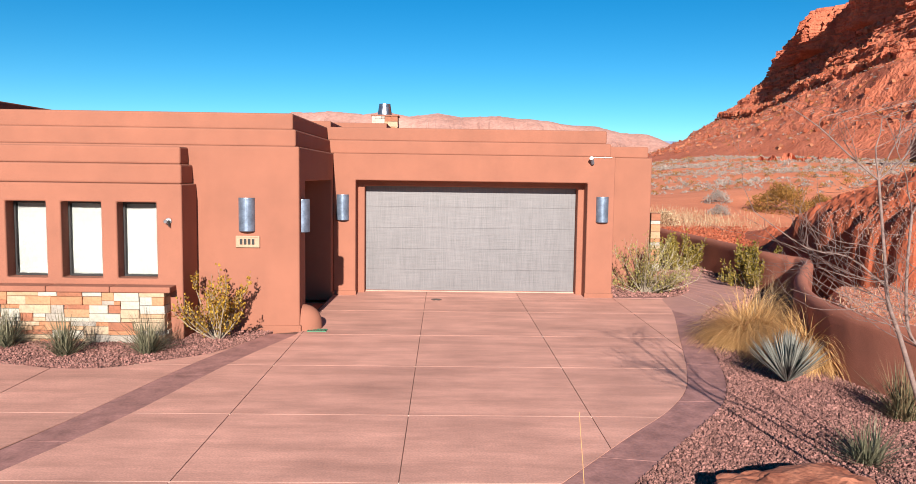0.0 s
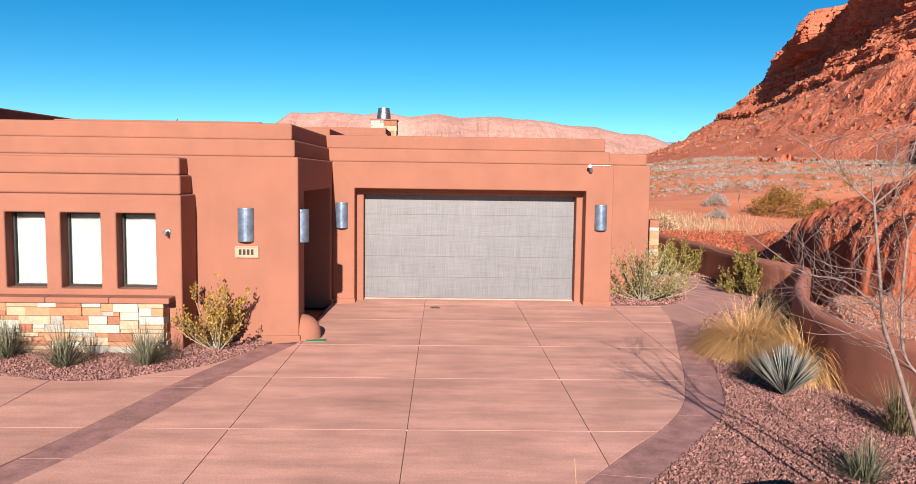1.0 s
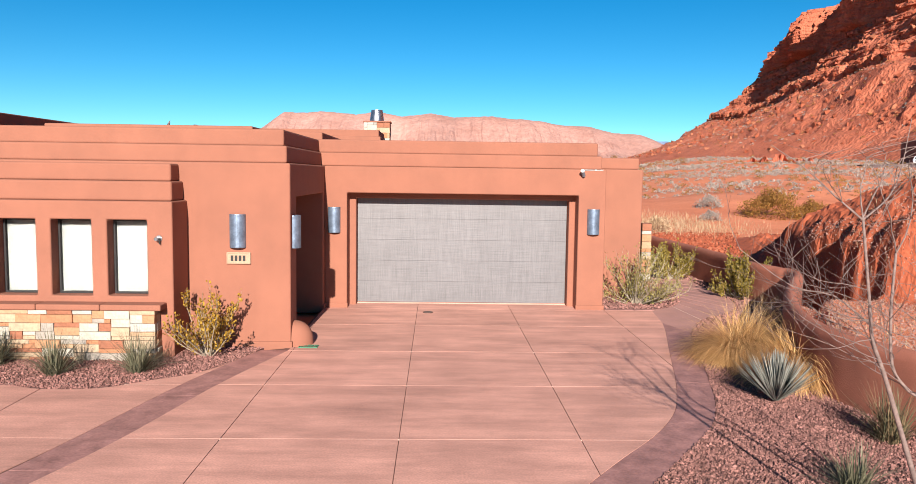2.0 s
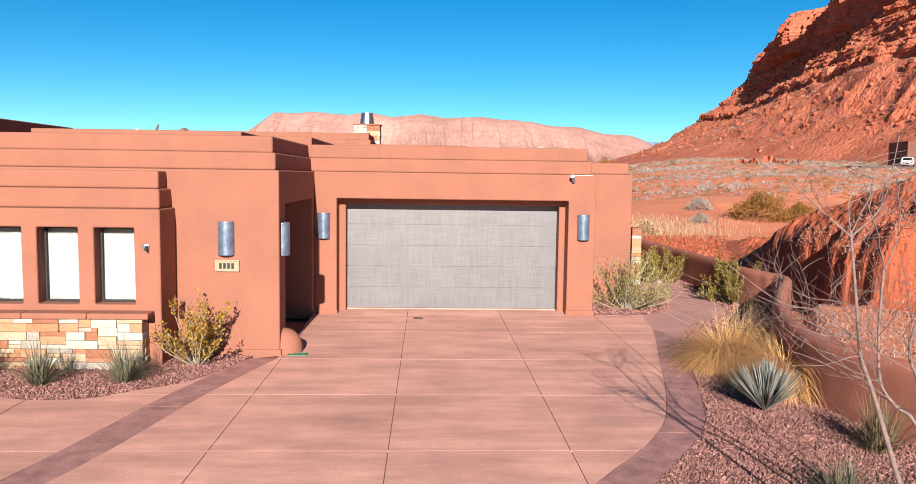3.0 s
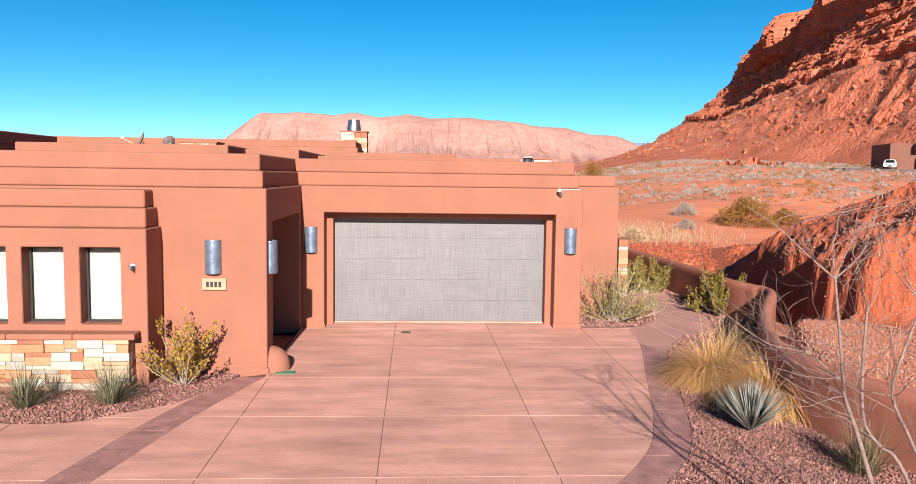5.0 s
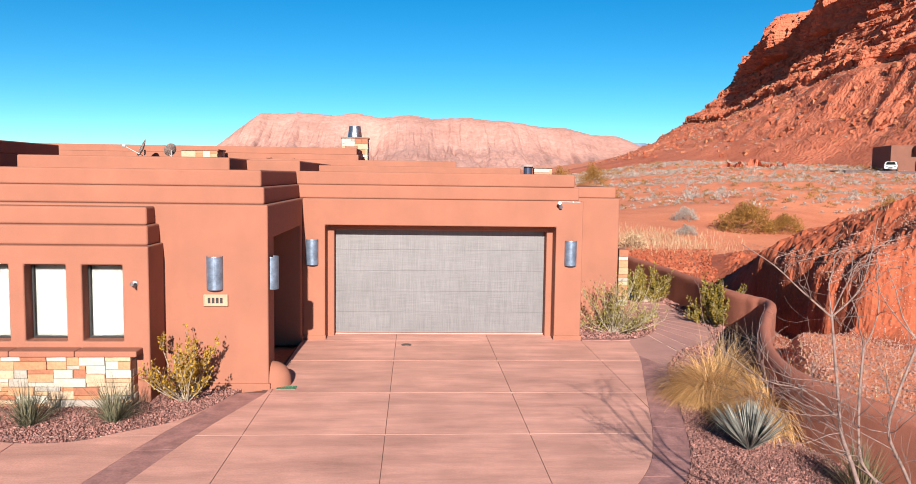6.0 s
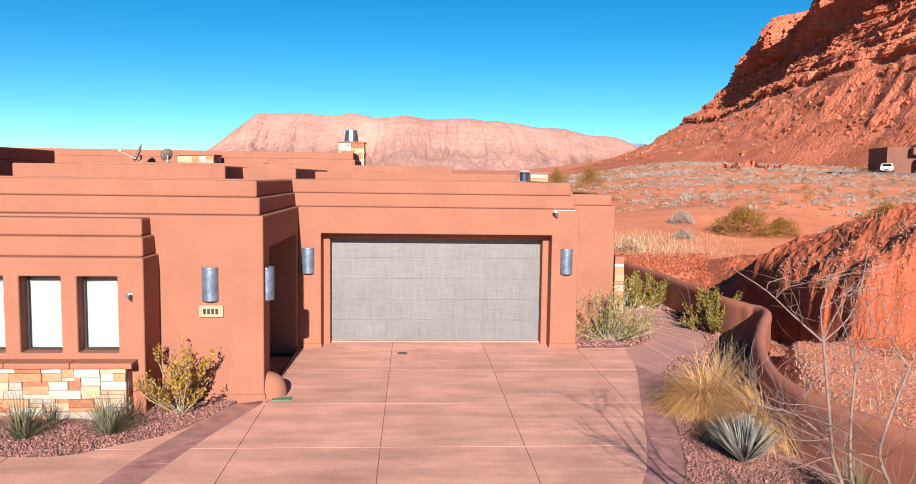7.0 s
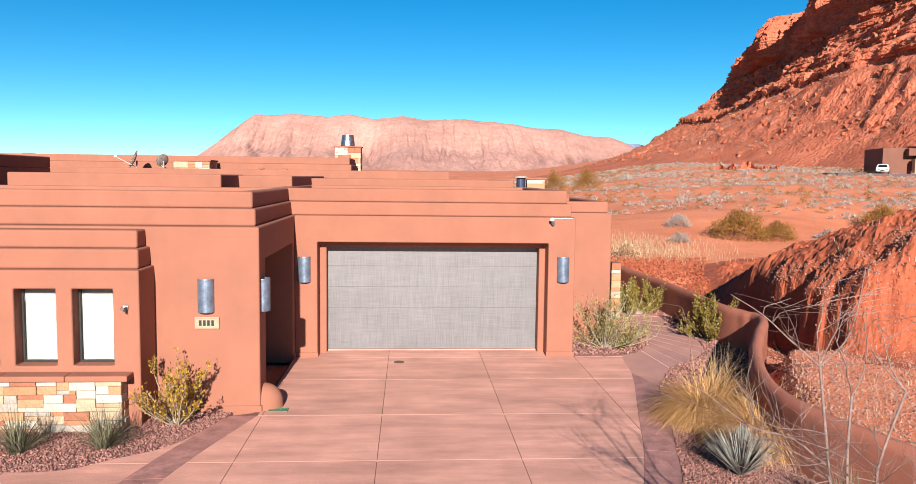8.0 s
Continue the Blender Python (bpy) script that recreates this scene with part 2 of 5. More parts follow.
def cells(xs, ys, zs, solid, bev=0.03, seg=2):
    """A solid of boxes on the grid xs, ys, zs where solid(x, y, z) holds at a box's middle, with rounded edges."""
    bm = bmesh.new()
    vs = {}

    def v(i, j, k):
        if (i, j, k) not in vs:
            vs[i, j, k] = bm.verts.new((xs[i], ys[j], zs[k]))
        return vs[i, j, k]

    def full(i, j, k):
        if not (0 <= i < len(xs) - 1 and 0 <= j < len(ys) - 1 and 0 <= k < len(zs) - 1):
            return False
        return solid((xs[i] + xs[i + 1]) / 2, (ys[j] + ys[j + 1]) / 2, (zs[k] + zs[k + 1]) / 2)

    for i in range(len(xs) - 1):
        for j in range(len(ys) - 1):
            for k in range(len(zs) - 1):
                if not full(i, j, k):
                    continue
                a, b, c = i + 1, j + 1, k + 1
                for (di, dj, dk), q in (((-1, 0, 0), ((i, j, k), (i, j, c), (i, b, c), (i, b, k))), ((1, 0, 0), ((a, j, k), (a, b, k), (a, b, c), (a, j, c))),
                                        ((0, -1, 0), ((i, j, k), (a, j, k), (a, j, c), (i, j, c))), ((0, 1, 0), ((i, b, k), (i, b, c), (a, b, c), (a, b, k))),
                                        ((0, 0, -1), ((i, j, k), (i, b, k), (a, b, k), (a, j, k))), ((0, 0, 1), ((i, j, c), (a, j, c), (a, b, c), (i, b, c)))):
                    if not full(i + di, j + dj, k + dk):
                        bm.faces.new([v(*p) for p in q])
    bmesh.ops.dissolve_limit(bm, angle_limit=0.02, verts=bm.verts, edges=bm.edges)
    if bev:
        sharp = [e for e in bm.edges if len(e.link_faces) == 2 and e.calc_face_angle(0) > 0.5]
        bmesh.ops.bevel(bm, geom=sharp, offset=bev, segments=seg, affect='EDGES', profile=0.5, clamp_overlap=True)
    return bm


def box(x0, x1, y0, y1, z0, z1, bev=0.03, seg=2):
    return cells([x0, x1], [y0, y1], [z0, z1], lambda *p: True, bev, seg)


def smooth01(a):
    a = min(1.0, max(0.0, a))
    return a * a * (3 - 2 * a)


def along(pts, n):
    """n points on a smooth curve through pts."""
    p = [Vector(q) for q in pts]
    p = [2 * p[0] - p[1]] + p + [2 * p[-1] - p[-2]]
    out = []
    segs = len(p) - 3
    for i in range(n):
        u = i / (n - 1) * segs
        k = min(int(u), segs - 1)
        t = u - k
        a, b, c, d = p[k:k + 4]
        out.append(0.5 * (2 * b + (c - a) * t + (2 * a - 5 * b + 4 * c - d) * t * t + (3 * b - a - 3 * c + d) * t ** 3))
    return out


# ---- terrain ----
WALL_LINE = [(7.0, 27.0), (7.1, 24.5), (7.27, 22.0), (7.33, 20.0), (7.34, 18.2), (7.35, 16.9), (7.5, 16.1), (7.62, 15.65), (7.45, 15.0), (6.85, 13.9), (5.95, 12.1), (5.27, 10.4), (5.0, 9.1), (5.07, 8.0), (5.4, 6.8), (5.95, 5.0), (6.6, 2.0)]
WALL_CURVE = along([(x, y, 0) for x, y in WALL_LINE], 150)
WY = np.array([p.y for p in WALL_CURVE])[::-1]
WX = np.array([p.x for p in WALL_CURVE])[::-1]


def wall_x(y):
    return float(np.interp(y, WY, WX))


# line of the cut bank beyond the garden wall; the mound lies to its right
BANK_LINE = [(30, 8), (13, 9.6), (10, 11.2), (8.75, 12.1), (8.3, 13.2), (8.3, 15), (8.45, 17), (8.6, 19.6), (9.3, 23.5), (10.5, 27.5), (14, 30.5), (20, 32), (40, 33), (60, 33), (60, 8)]


def bank_depth(x, y):
    """How far a place lies inside the bank's line; below nought outside it."""
    best, within = 1e9, False
    (ax, ay) = BANK_LINE[-1]
    for bx_, by_ in BANK_LINE:
        ux, uy = bx_ - ax, by_ - ay
        t = min(1.0, max(0.0, ((x - ax) * ux + (y - ay) * uy) / (ux * ux + uy * uy)))
        best = min(best, (x - ax - t * ux) ** 2 + (y - ay - t * uy) ** 2)
        if (ay > y) != (by_ > y) and x < ux * (y - ay) / uy + ax:
            within = not within
        ax, ay = bx_, by_
    return math.sqrt(best) * (1 if within else -1)


def ground_z(x, y):
    r = math.hypot(x, y)
    right = smooth01((x - wall_x(y) - 0.1) / 0.7) if y < 30 else 1.0
    # a ditch between the garden wall and the bank
    right *= 1 - 0.9 * smooth01((y - 13.25 - 0.25 * noise.noise((x * 1.5, y, 4))) / 0.5) * (1 - smooth01((y - 20) / 5))
    back = smooth01((y - 25) / 6)
    base = -0.14 + 0.75 * max(right, back)
    z = base
    az = math.degrees(math.atan2(x, max(y, 1.0)))
    z += max(0, r - 32) * (0.010 + 0.032 * smooth01((az - 6) / 16)) * (1 if y > 0 else smooth01(1 + y / 60) * 0.8 + 0.2)
    n = noise.noise((x * 0.05, y * 0.05, 3.0)) * 0.9 + noise.noise((x * 0.17, y * 0.17, 7.0)) * 0.35
    z += n * smooth01((r - 26) / 30) * (1 if r < 300 else 2.0)
    if 6 < x < 60 and 7 < y < 34:
        d = bank_depth(x, y)
        if d > -1.0:
            far = smooth01((y - 14) / 3)
            d += 0.22 * noise.noise((x * 0.8, y * 0.8, 1)) + (0.6 - 0.35 * far) * (0.20 * noise.noise((x * 2.1, y * 2.1, 5)) + 0.10 * noise.noise((x * 5, y * 5, 5)))
            d += (0.14 - 0.10 * far) * (abs(noise.noise((x * 1.3 + y * 0.4, y * 0.35, 8))) * 2 - 0.6)
        if d > 0:
            lit = smooth01((13.6 - y) / 1.2)
            edge = 1.45 - 0.67 * smooth01((y - 19) / 6)
            rise = 2.456 - 2.33 * smooth01((y - 14) / 9.94)
            w = 0.22 + 1.2 * lit + 1.1 * smooth01((y - 18) / 4)
            rough = 0.10 * noise.noise((x * 1.1, y * 1.1, 0)) + 0.09 * noise.noise((x * 2.6, y * 2.9, 9)) + 0.06 * noise.noise((x * 6, y * 6, 2)) + 0.08 * noise.noise((x * 9, y * 9, 2))
            gully = 0.22 * (abs(noise.noise((x * 1.2 + y * 0.5, y * 0.45 - x * 0.2, 2))) - 0.25)
            mound = edge - 0.6 + rise * (1 - math.exp(-max(d - w * 0.5, 0) / 1.583)) + (rough + gully) * smooth01(d / 0.5)
            z = z + (0.61 - base) * smooth01(d / w) + mound * smooth01(d / w) * smooth01((60 - x) / 20)
    return z


def spread(lo, mid0, mid1, hi, n_lo, n_mid, n_hi):
    a = mid0 - (mid0 - lo) * (np.linspace(1, 0, n_lo, endpoint=False) ** 2.4)
    c = mid1 + (hi - mid1) * (np.linspace(0, 1, n_hi + 1)[1:] ** 2.4)
    return np.concatenate([a, np.linspace(mid0, mid1, n_mid), c])


gx = np.concatenate([spread(-2200, -14, 7, 2200, 60, 60, 1)[:-1], np.linspace(7.1, 20, 150), 20 + 2180 * np.linspace(0, 1, 171)[1:] ** 2.4])
gy = np.concatenate([spread(-900, -8, 8, 2600, 40, 50, 1)[:-1], np.linspace(8.1, 30, 240), 30 + 2570 * np.linspace(0, 1, 171)[1:] ** 2.4])
gv = [(float(x), float(y), ground_z(float(x), float(y))) for y in gy for x in gx]
W = len(gx)
gf = [(j * W + i, j * W + i + 1, (j + 1) * W + i + 1, (j + 1) * W + i) for j in range(len(gy) - 1) for i in range(W - 1)]
ground = raw("ground", gv, gf, EARTH, smooth=True)
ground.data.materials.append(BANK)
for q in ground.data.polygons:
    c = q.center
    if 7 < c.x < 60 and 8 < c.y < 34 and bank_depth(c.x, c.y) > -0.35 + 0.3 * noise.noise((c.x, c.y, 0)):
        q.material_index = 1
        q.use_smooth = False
tagged(ground, "red desert earth with a cut bank beside the garden wall", "ground", kind="structure")


def lattice(ix, iy, iz):
    h = np.sin(ix * 127.1 + iy * 311.7 + iz * 74.7) * 43758.5453
    return h - np.floor(h)


def field(x, y, z=0.0):
    """Smooth noise from -1 to 1 for whole arrays."""
    x, y, z = np.broadcast_arrays(x, y, z)
    ix, iy, iz = np.floor(x), np.floor(y), np.floor(z)
    fx, fy, fz = (q * q * (3 - 2 * q) for q in (x - ix, y - iy, z - iz))
    out = 0
    for a, wa in ((0, 1 - fx), (1, fx)):
        for b, wb in ((0, 1 - fy), (1, fy)):
            for c, wc in ((0, 1 - fz), (1, fz)):
                out = out + wa * wb * wc * lattice(ix + a, iy + b, iz + c)
    return out * 2 - 1


def ramp01(a):
    a = np.clip(a, 0, 1)
    return a * a * (3 - 2 * a)


def sheet(name, verts, material, label, category):
    """A surface over a grid of points (rows, columns, 3)."""
    n, m = verts.shape[:2]
    i, j = np.meshgrid(np.arange(n - 1), np.arange(m - 1), indexing="ij")
    a = (i * m + j).ravel()
    ob = raw(name, verts.reshape(-1, 3).tolist(), np.stack([a, a + m, a + m + 1, a + 1], 1).tolist(), material)
    return tagged(ob, label, category, kind="structure")


def mesa():
    """A red butte swept along the foot of its cliff: talus, broken ledges, and a cliff of blocky buttresses."""
    foot = along([(270, -120, 0), (182, 20, 0), (148, 110, 0), (138, 170, 0), (138.5, 205, 0), (143, 239, 0), (147, 262, 0), (154, 286, 0), (159, 308, 0), (162, 330, 0), (163.5, 358, 0), (163.5, 380, 0), (166, 392, 0), (174, 404, 0), (196, 418, 0), (260, 442, 0), (340, 480, 0)], 1150)
    p = np.array([q[:2] for q in foot])
    run = np.concatenate([[0], np.cumsum(np.hypot(*np.diff(p, axis=0).T))])
    d = np.gradient(p, axis=0)
    d /= np.hypot(d[:, 0], d[:, 1])[:, None]
    nrm = np.stack([-d[:, 1], d[:, 0]], 1)
    prof = [(150, -4), (100, 5), (76, 10), (57, 15), (41, 21.5), (28, 30), (24.6, 31.8), (23.8, 35.6), (19, 37.6), (15.8, 39.4), (15.2, 42.4), (12.5, 44.5), (9.9, 46), (9.3, 49.2), (7, 50.6), (5.6, 51.6), (5.0, 53.6), (2.5, 55.2), (0.3, 56), (-0.6, 60), (-1.2, 66), (-1.6, 72), (-3.4, 75.5), (-4.6, 80), (-12, 82), (-40, 86), (-120, 90)]
    cuts = np.array([24, 24, 22, 30, 34, 10, 26, 16, 8, 22, 12, 10, 22, 10, 6, 18, 12, 8, 20, 20, 20, 12, 14, 10, 8, 6])
    out, z = [], []
    for (a, h), (b, k), c in zip(prof, prof[1:], cuts):
        u = np.arange(c) / c
        out.append(a + (b - a) * u)
        z.append(h + (k - h) * u)
    out, z = np.concatenate(out)[None, :], np.concatenate(z)[None, :]
    s, py = run[:, None], p[:, 1][:, None]
    out = np.where(out > 28, 28 + (out - 28) * np.interp(py, [170, 255], [0.35, 1.0]), out)
    # the cliff grows from the far nose towards the near side
    tall = np.interp(py, [100, 285, 300, 322, 350, 366, 384, 400, 440], [20, 25, 21, 19, 18.5, 15, 11, 10, 12])
    zz = np.where(z > 56, 56 + (z - 56) / 24 * tall, z) + 0 * s
    rough = ramp01((z - 8) / 12)
    ledges = ramp01((z - 30) / 4)
    cliff = ramp01((z - 55.5) / 3)
    k = field(s * 0.022, z * 0.02, 4) * 3.0 * rough * (1 - cliff)
    k = k + field(s * 0.07, out * 0.06, 7) * 1.6 * rough
    k = k + (field(s * 0.19, out * 0.17, 2) * 1.2 + field(s * 0.45, out * 0.42, 9) * 0.8) * rough
    # broken blocks along the ledges, each course cut on its own
    course = np.floor(z / 3.3)
    col = np.floor(s / 5.2 + 0.8 * field(s * 0.11, course * 3.7, 1) + course * 0.37)
    k = k + (lattice(col, course, 3) - 0.5) * 1.5 * ledges * (1 - cliff)
    col = np.floor(s / 1.5 + course * 0.61)
    k = k + (lattice(col, np.floor(z / 1.4), 6) - 0.5) * 0.45 * ledges
    # buttresses of the cliff: each turns one flank to the south
    u = s / 7.0 + 0.7 * field(s * 0.05, 0.5, 2) + 0.012 * z
    col = np.floor(u)
    k = k + (u - col - 0.5) * (1.5 + 3 * lattice(col, 1, 8)) * cliff + ((lattice(col, 2, 5) - 0.5) * 7.5 + 3.0 * np.sin(s / 11.0)) * np.interp(py, [365, 390], [1.0, 0.25]) * cliff
    u = s / 3.6 + 0.5 * field(s * 0.2, z * 0.03, 2)
    col = np.floor(u)
    k = k + (u - col - 0.5) * 2.6 * lattice(col, np.floor(z / 7), 8) * cliff
    k = k - np.maximum(0, 1 - np.abs(field(s * 0.16, z * 0.015, 12)) * 7) * 2.0 * cliff
    # bedding: thin hard and soft layers
    k = k + field(0.3, z * 0.85, 3) * 0.8 * ledges + field(s * 0.01, z * 2.1, 8) * 0.4 * ledges
    zz = zz + field(s * 0.05, out * 0.05, 20) * 1.3 * rough + (lattice(np.floor(s / 6.3 + 0.4 * field(s * 0.1, 0.2, 3)), 2, 2) - 0.5) * 4.5 * ramp01((z - 66) / 8)
    w = p[:, None, :] + nrm[:, None, :] * (out + k)[:, :, None]
    return sheet("mesa", np.concatenate([w, zz[:, :, None]], 2), ROCK, "red sandstone mesa with talus slopes and dark ledges", "mesa")


mesa()


def far_range(name, y, xs, tops, base, depth, material, label, rough=1.0, nx=260, nyy=40):
    """A mountain range: crest heights over x, at the distance y; gullies run down it, hard layers stand out."""
    x = np.linspace(xs[0], xs[-1], nx)[:, None]
    v = np.linspace(0, 1, nyy)[None, :]
    top = np.interp(x, xs, tops)
    u = 1 - np.abs(2 * v - 1)
    h = 0.62 * u ** 0.9 + 0.38 * ramp01((u - 0.5) / 0.5)
    bed = h * 9 + 0.5 * field(x * 0.004, v * 2, 3)
    h = h + (np.floor(bed) + ramp01((bed - np.floor(bed) - 0.6) / 0.4) - bed) / 9 * 0.08 * ramp01((u - 0.15) / 0.2) * rough
    k = np.abs(field(x * 0.014 + v * 1.5, v * 1.8, 1)) * 0.13 + np.abs(field(x * 0.045 - v * 3, v * 4, 5)) * 0.06 + field(x * 0.12, v * 12, 2) * 0.03 + field(x * 0.3, v * 30, 2) * 0.012
    z = base + (top - base) * (h - (k - 0.06) * rough * np.minimum(1, u * 4) * np.clip((1 - u) / 0.3, 0.12, 1))
    w = np.stack([x + 0 * v, y - depth + 2 * depth * v + field(x * 0.01, v * 4, 6) * depth * 0.12, z], 2)
    return sheet(name, w, material, label, "mountain")


far_range("mountain", 1900, [-660, -580, -493, -465, -423, -374, -284, -200, -143, -87, -16, 41, 127, 184, 257, 315, 373, 432, 491, 536, 581, 660, 780], [15, 24, 46, 71, 111, 150, 156, 147, 154, 141, 152, 143, 147, 140, 135, 128, 126, 111, 106, 91, 78, 60, 20], 12, 420, FAR_HAZED, "hazy pink red sandstone mountain ridge", 0.9, 620, 150)
far_range("mountain", 4200, [700, 900, 1060, 1139, 1186, 1263, 1400, 1700], [20, 120, 190, 216, 203, 205, 150, 20], 10, 400, HAZE_BLUE, "distant mountain peak on the horizon, blue with haze", 0.3, nx=60, nyy=20)
far_range("mountain", 4300, [-2900, -2500, -2250, -2100, -2040, -1920, -1700, -1500], [20, 80, 90, 98, 112, 95, 50, 20], 10, 400, HAZE_BLUE, "distant mountain peak on the horizon, blue with haze", 0.3, nx=60, nyy=20)

# ---- house ----
house = thing("house", (0, 15.5, 0), "terracotta stucco house with stepped parapets", "house")
ZT = (3.17, 3.47, 3.76)


def ring(x0, x1, y0, y1, z0, z1, name, label="", t=0.28, drop=0.22, bev=0.035):
    """A parapet tier: a block whose top is sunk behind a raised rim."""
    xs, ys, zs = [x0, x0 + t, x1 - t, x1], [y0, y0 + t, y1 - t, y1], [z0, max(z0 + 0.03, z1 - drop), z1]
    return part(name, cells(xs, ys, zs, lambda x, y, z: z < zs[1] or not (xs[1] < x < xs[2] and ys[1] < y < ys[2]), bev, 3), STUCCO, house, label)


part("garage_wall", cells([-3.1, -2.6, -2.44, 2.44, 2.58, 3.19], [15.4, 15.82, 16.2, 21.5], [-0.1, 2.45, 2.58, ZT[0]],
     lambda x, y, z: not (y < 15.82 and -2.6 < x < 2.58 and z < 2.58) and not (y < 16.2 and -2.44 < x < 2.44 and z < 2.45), 0.025, 3), STUCCO, house)
part("parapet", box(-3.6, 3.13, 15.6, 21.4, ZT[0], ZT[1], 0.035, 3), STUCCO, house)
ring(-3.7, 3.07, 15.82, 21.3, ZT[1], ZT[2] + 0.01, "parapet")
part("garage_side_wall", box(3.1, 4.5, 17.2, 21.5, -0.1, 3.2), STUCCO, house)
ring(3.05, 4.44, 17.36, 21.4, 3.2, 3.48, "parapet", t=0.2, drop=0.15)
# wall beside the entry, with the entry's opening in its side
part("entry_wall", cells([-12, -5.0, -3.42, -3.1], [11.37, 11.94, 15.17, 15.75], [-0.1, 2.58, ZT[0]],
     lambda x, y, z: not (z < 2.58 and 11.94 < y < 15.17 and x > -5.0), 0.03, 3), STUCCO, house)
part("parapet", box(-12, -3.2, 11.6, 15.95, ZT[0], ZT[1], 0.035, 3), STUCCO, house)
ring(-12, -3.29, 11.82, 16.05, ZT[1], ZT[2], "parapet")
# window bay
WINS = [(-8.53, -7.89), (-7.65, -7.01), (-6.77, -6.13), (-5.88, -5.25)]
bx = [-12] + [v for w in WINS for v in w] + [-4.84]
part("bay_wall", cells(bx, [10.62, 10.98, 11.45], [-0.1, 0.99, 2.22, 2.52],
     lambda x, y, z: not (y < 10.98 and 0.99 < z < 2.22 and any(a < x < b for a, b in WINS)), 0.025, 3), STUCCO, house)
part("parapet", box(-12, -4.9, 10.79, 11.5, 2.52, 2.84, 0.035, 3), STUCCO, house)
part("parapet", box(-12, -4.97, 10.97, 11.7, 2.84, 3.13, 0.035, 3), STUCCO, house)
# blocks further back
ring(-9.5, -4.82, 16.0, 18.4, 3.3, 4.05, "parapet")
ring(-9.9, -3.5, 17.8, 25.1, 3.3, 4.03, "parapet")
part("rear_wall", box(-9.9, 4.2, 21.2, 27.2, -0.1, 3.6), STUCCO, house)
ring(-3.8, 2.6, 21.6, 27.0, 3.6, 3.97, "parapet")
part("side_block_wall", box(-18, -12.9, 13.0, 25.7, -0.1, 4.2), STUCCO, house)
ring(-18, -12.9, 13.0, 25.7, 4.2, 4.58, "parapet")
part("main_wall", box(-18, 1.0, 27, 39.5, -0.1, 3.9), STUCCO, house)
ring(-18, 0.95, 27.6, 39, 3.9, 4.25, "parapet")
part("parapet", box(-18, -2.9, 29.6, 33.4, 4.2, 4.5, 0.03, 2), STUCCO, house)
ring(-18, -3.0, 30, 33.3, 4.5, 4.78, "parapet")


# ---- house details ----
def edge_box(c, size, bev=0.01, seg=1):
    x, y, z = c
    a, b, d = size
    return box(x - a / 2, x + a / 2, y - b / 2, y + b / 2, z - d / 2, z + d / 2, bev, seg)


def cyl(bm, c, r0, r1, h, sides=20, axis="z", cap=True):
    m = Matrix.Translation(c) @ {"z": Matrix(), "x": pose(0, 0, 0, 0, 90, 0), "y": pose(0, 0, 0, -90, 0, 0)}[axis] @ Matrix.Translation((0, 0, h / 2))
    bmesh.ops.create_cone(bm, cap_ends=cap, segments=sides, radius1=r0, radius2=r1, depth=h, matrix=m)
    return bm


# plinths at the foot of the walls
for x0, x1, y0, y1 in ((-3.125, -2.585, 15.37, 15.46), (2.565, 3.215, 15.37, 15.46), (-4.86, -3.075, 11.34, 11.42), (3.1, 4.525, 17.17, 17.26), (-3.14, -3.075, 11.42, 11.94), (-3.14, -3.075, 15.17, 15.37)):
    part("plinth", box(x0, x1, y0, y1, -0.1, 0.1, 0.012, 2), STUCCO, house)

# garage door
garage_door = part("garage_door", box(-2.439, 2.439, 16.145, 16.19, 0.005, 2.448, 0.0), DOOR, house, "grey embossed steel sectional garage door")
for i in range(5):
    z0 = 0.02 + i * 0.489
    part("panel", box(-2.436, 2.436, 16.11, 16.144, z0 + 0.0004, z0 + 0.4886, 0.0025, 1), DOOR, garage_door)
part("threshold", box(-2.438, 2.438, 16.05, 16.19, -0.05, 0.018, 0.005), CONCRETE, house)

# windows of the bay
for a, b in WINS:
    win = part("window", box(a - 0.01, b + 0.01, 10.97, 10.985, 0.98, 2.23, 0), BRONZE, house, "narrow fixed window with a white blind")
    f = 0.035
    part("frame", cells([a, a + f, b - f, b], [10.87, 10.93], [0.99, 0.99 + f, 2.22 - f, 2.22], lambda x, y, z, a=a, b=b, f=f: not (a + f < x < b - f and 0.99 + f < z < 2.22 - f), 0.004, 1), BRONZE, win)
    part("blind", box(a + f, b - f, 10.935, 10.945, 1.0, 2.21, 0), BLIND, win, "drawn white blind")
    glass = bpy.data.materials.get("window_glass")
    if not glass:
        glass = bpy.data.materials.new("window_glass")
        glass.use_nodes = True
        gb = glass.node_tree.nodes["Principled BSDF"]
        gb.inputs["Transmission Weight"].default_value, gb.inputs["Roughness"].default_value, gb.inputs["IOR"].default_value = 1.0, 0.02, 1.3
    pane = part("pane", box(a + f, b - f, 10.898, 10.904, 0.99 + f, 2.22 - f, 0), glass, win)
    pane.visible_shadow = False

# entry door deep in the recess
entry = part("entry_door", box(-4.98, -4.93, 12.7, 13.7, 0.0, 2.1, 0.01), plain("dark_wood", (0.08, 0.035, 0.02), 0.6), house, "dark wooden entry door in shade")
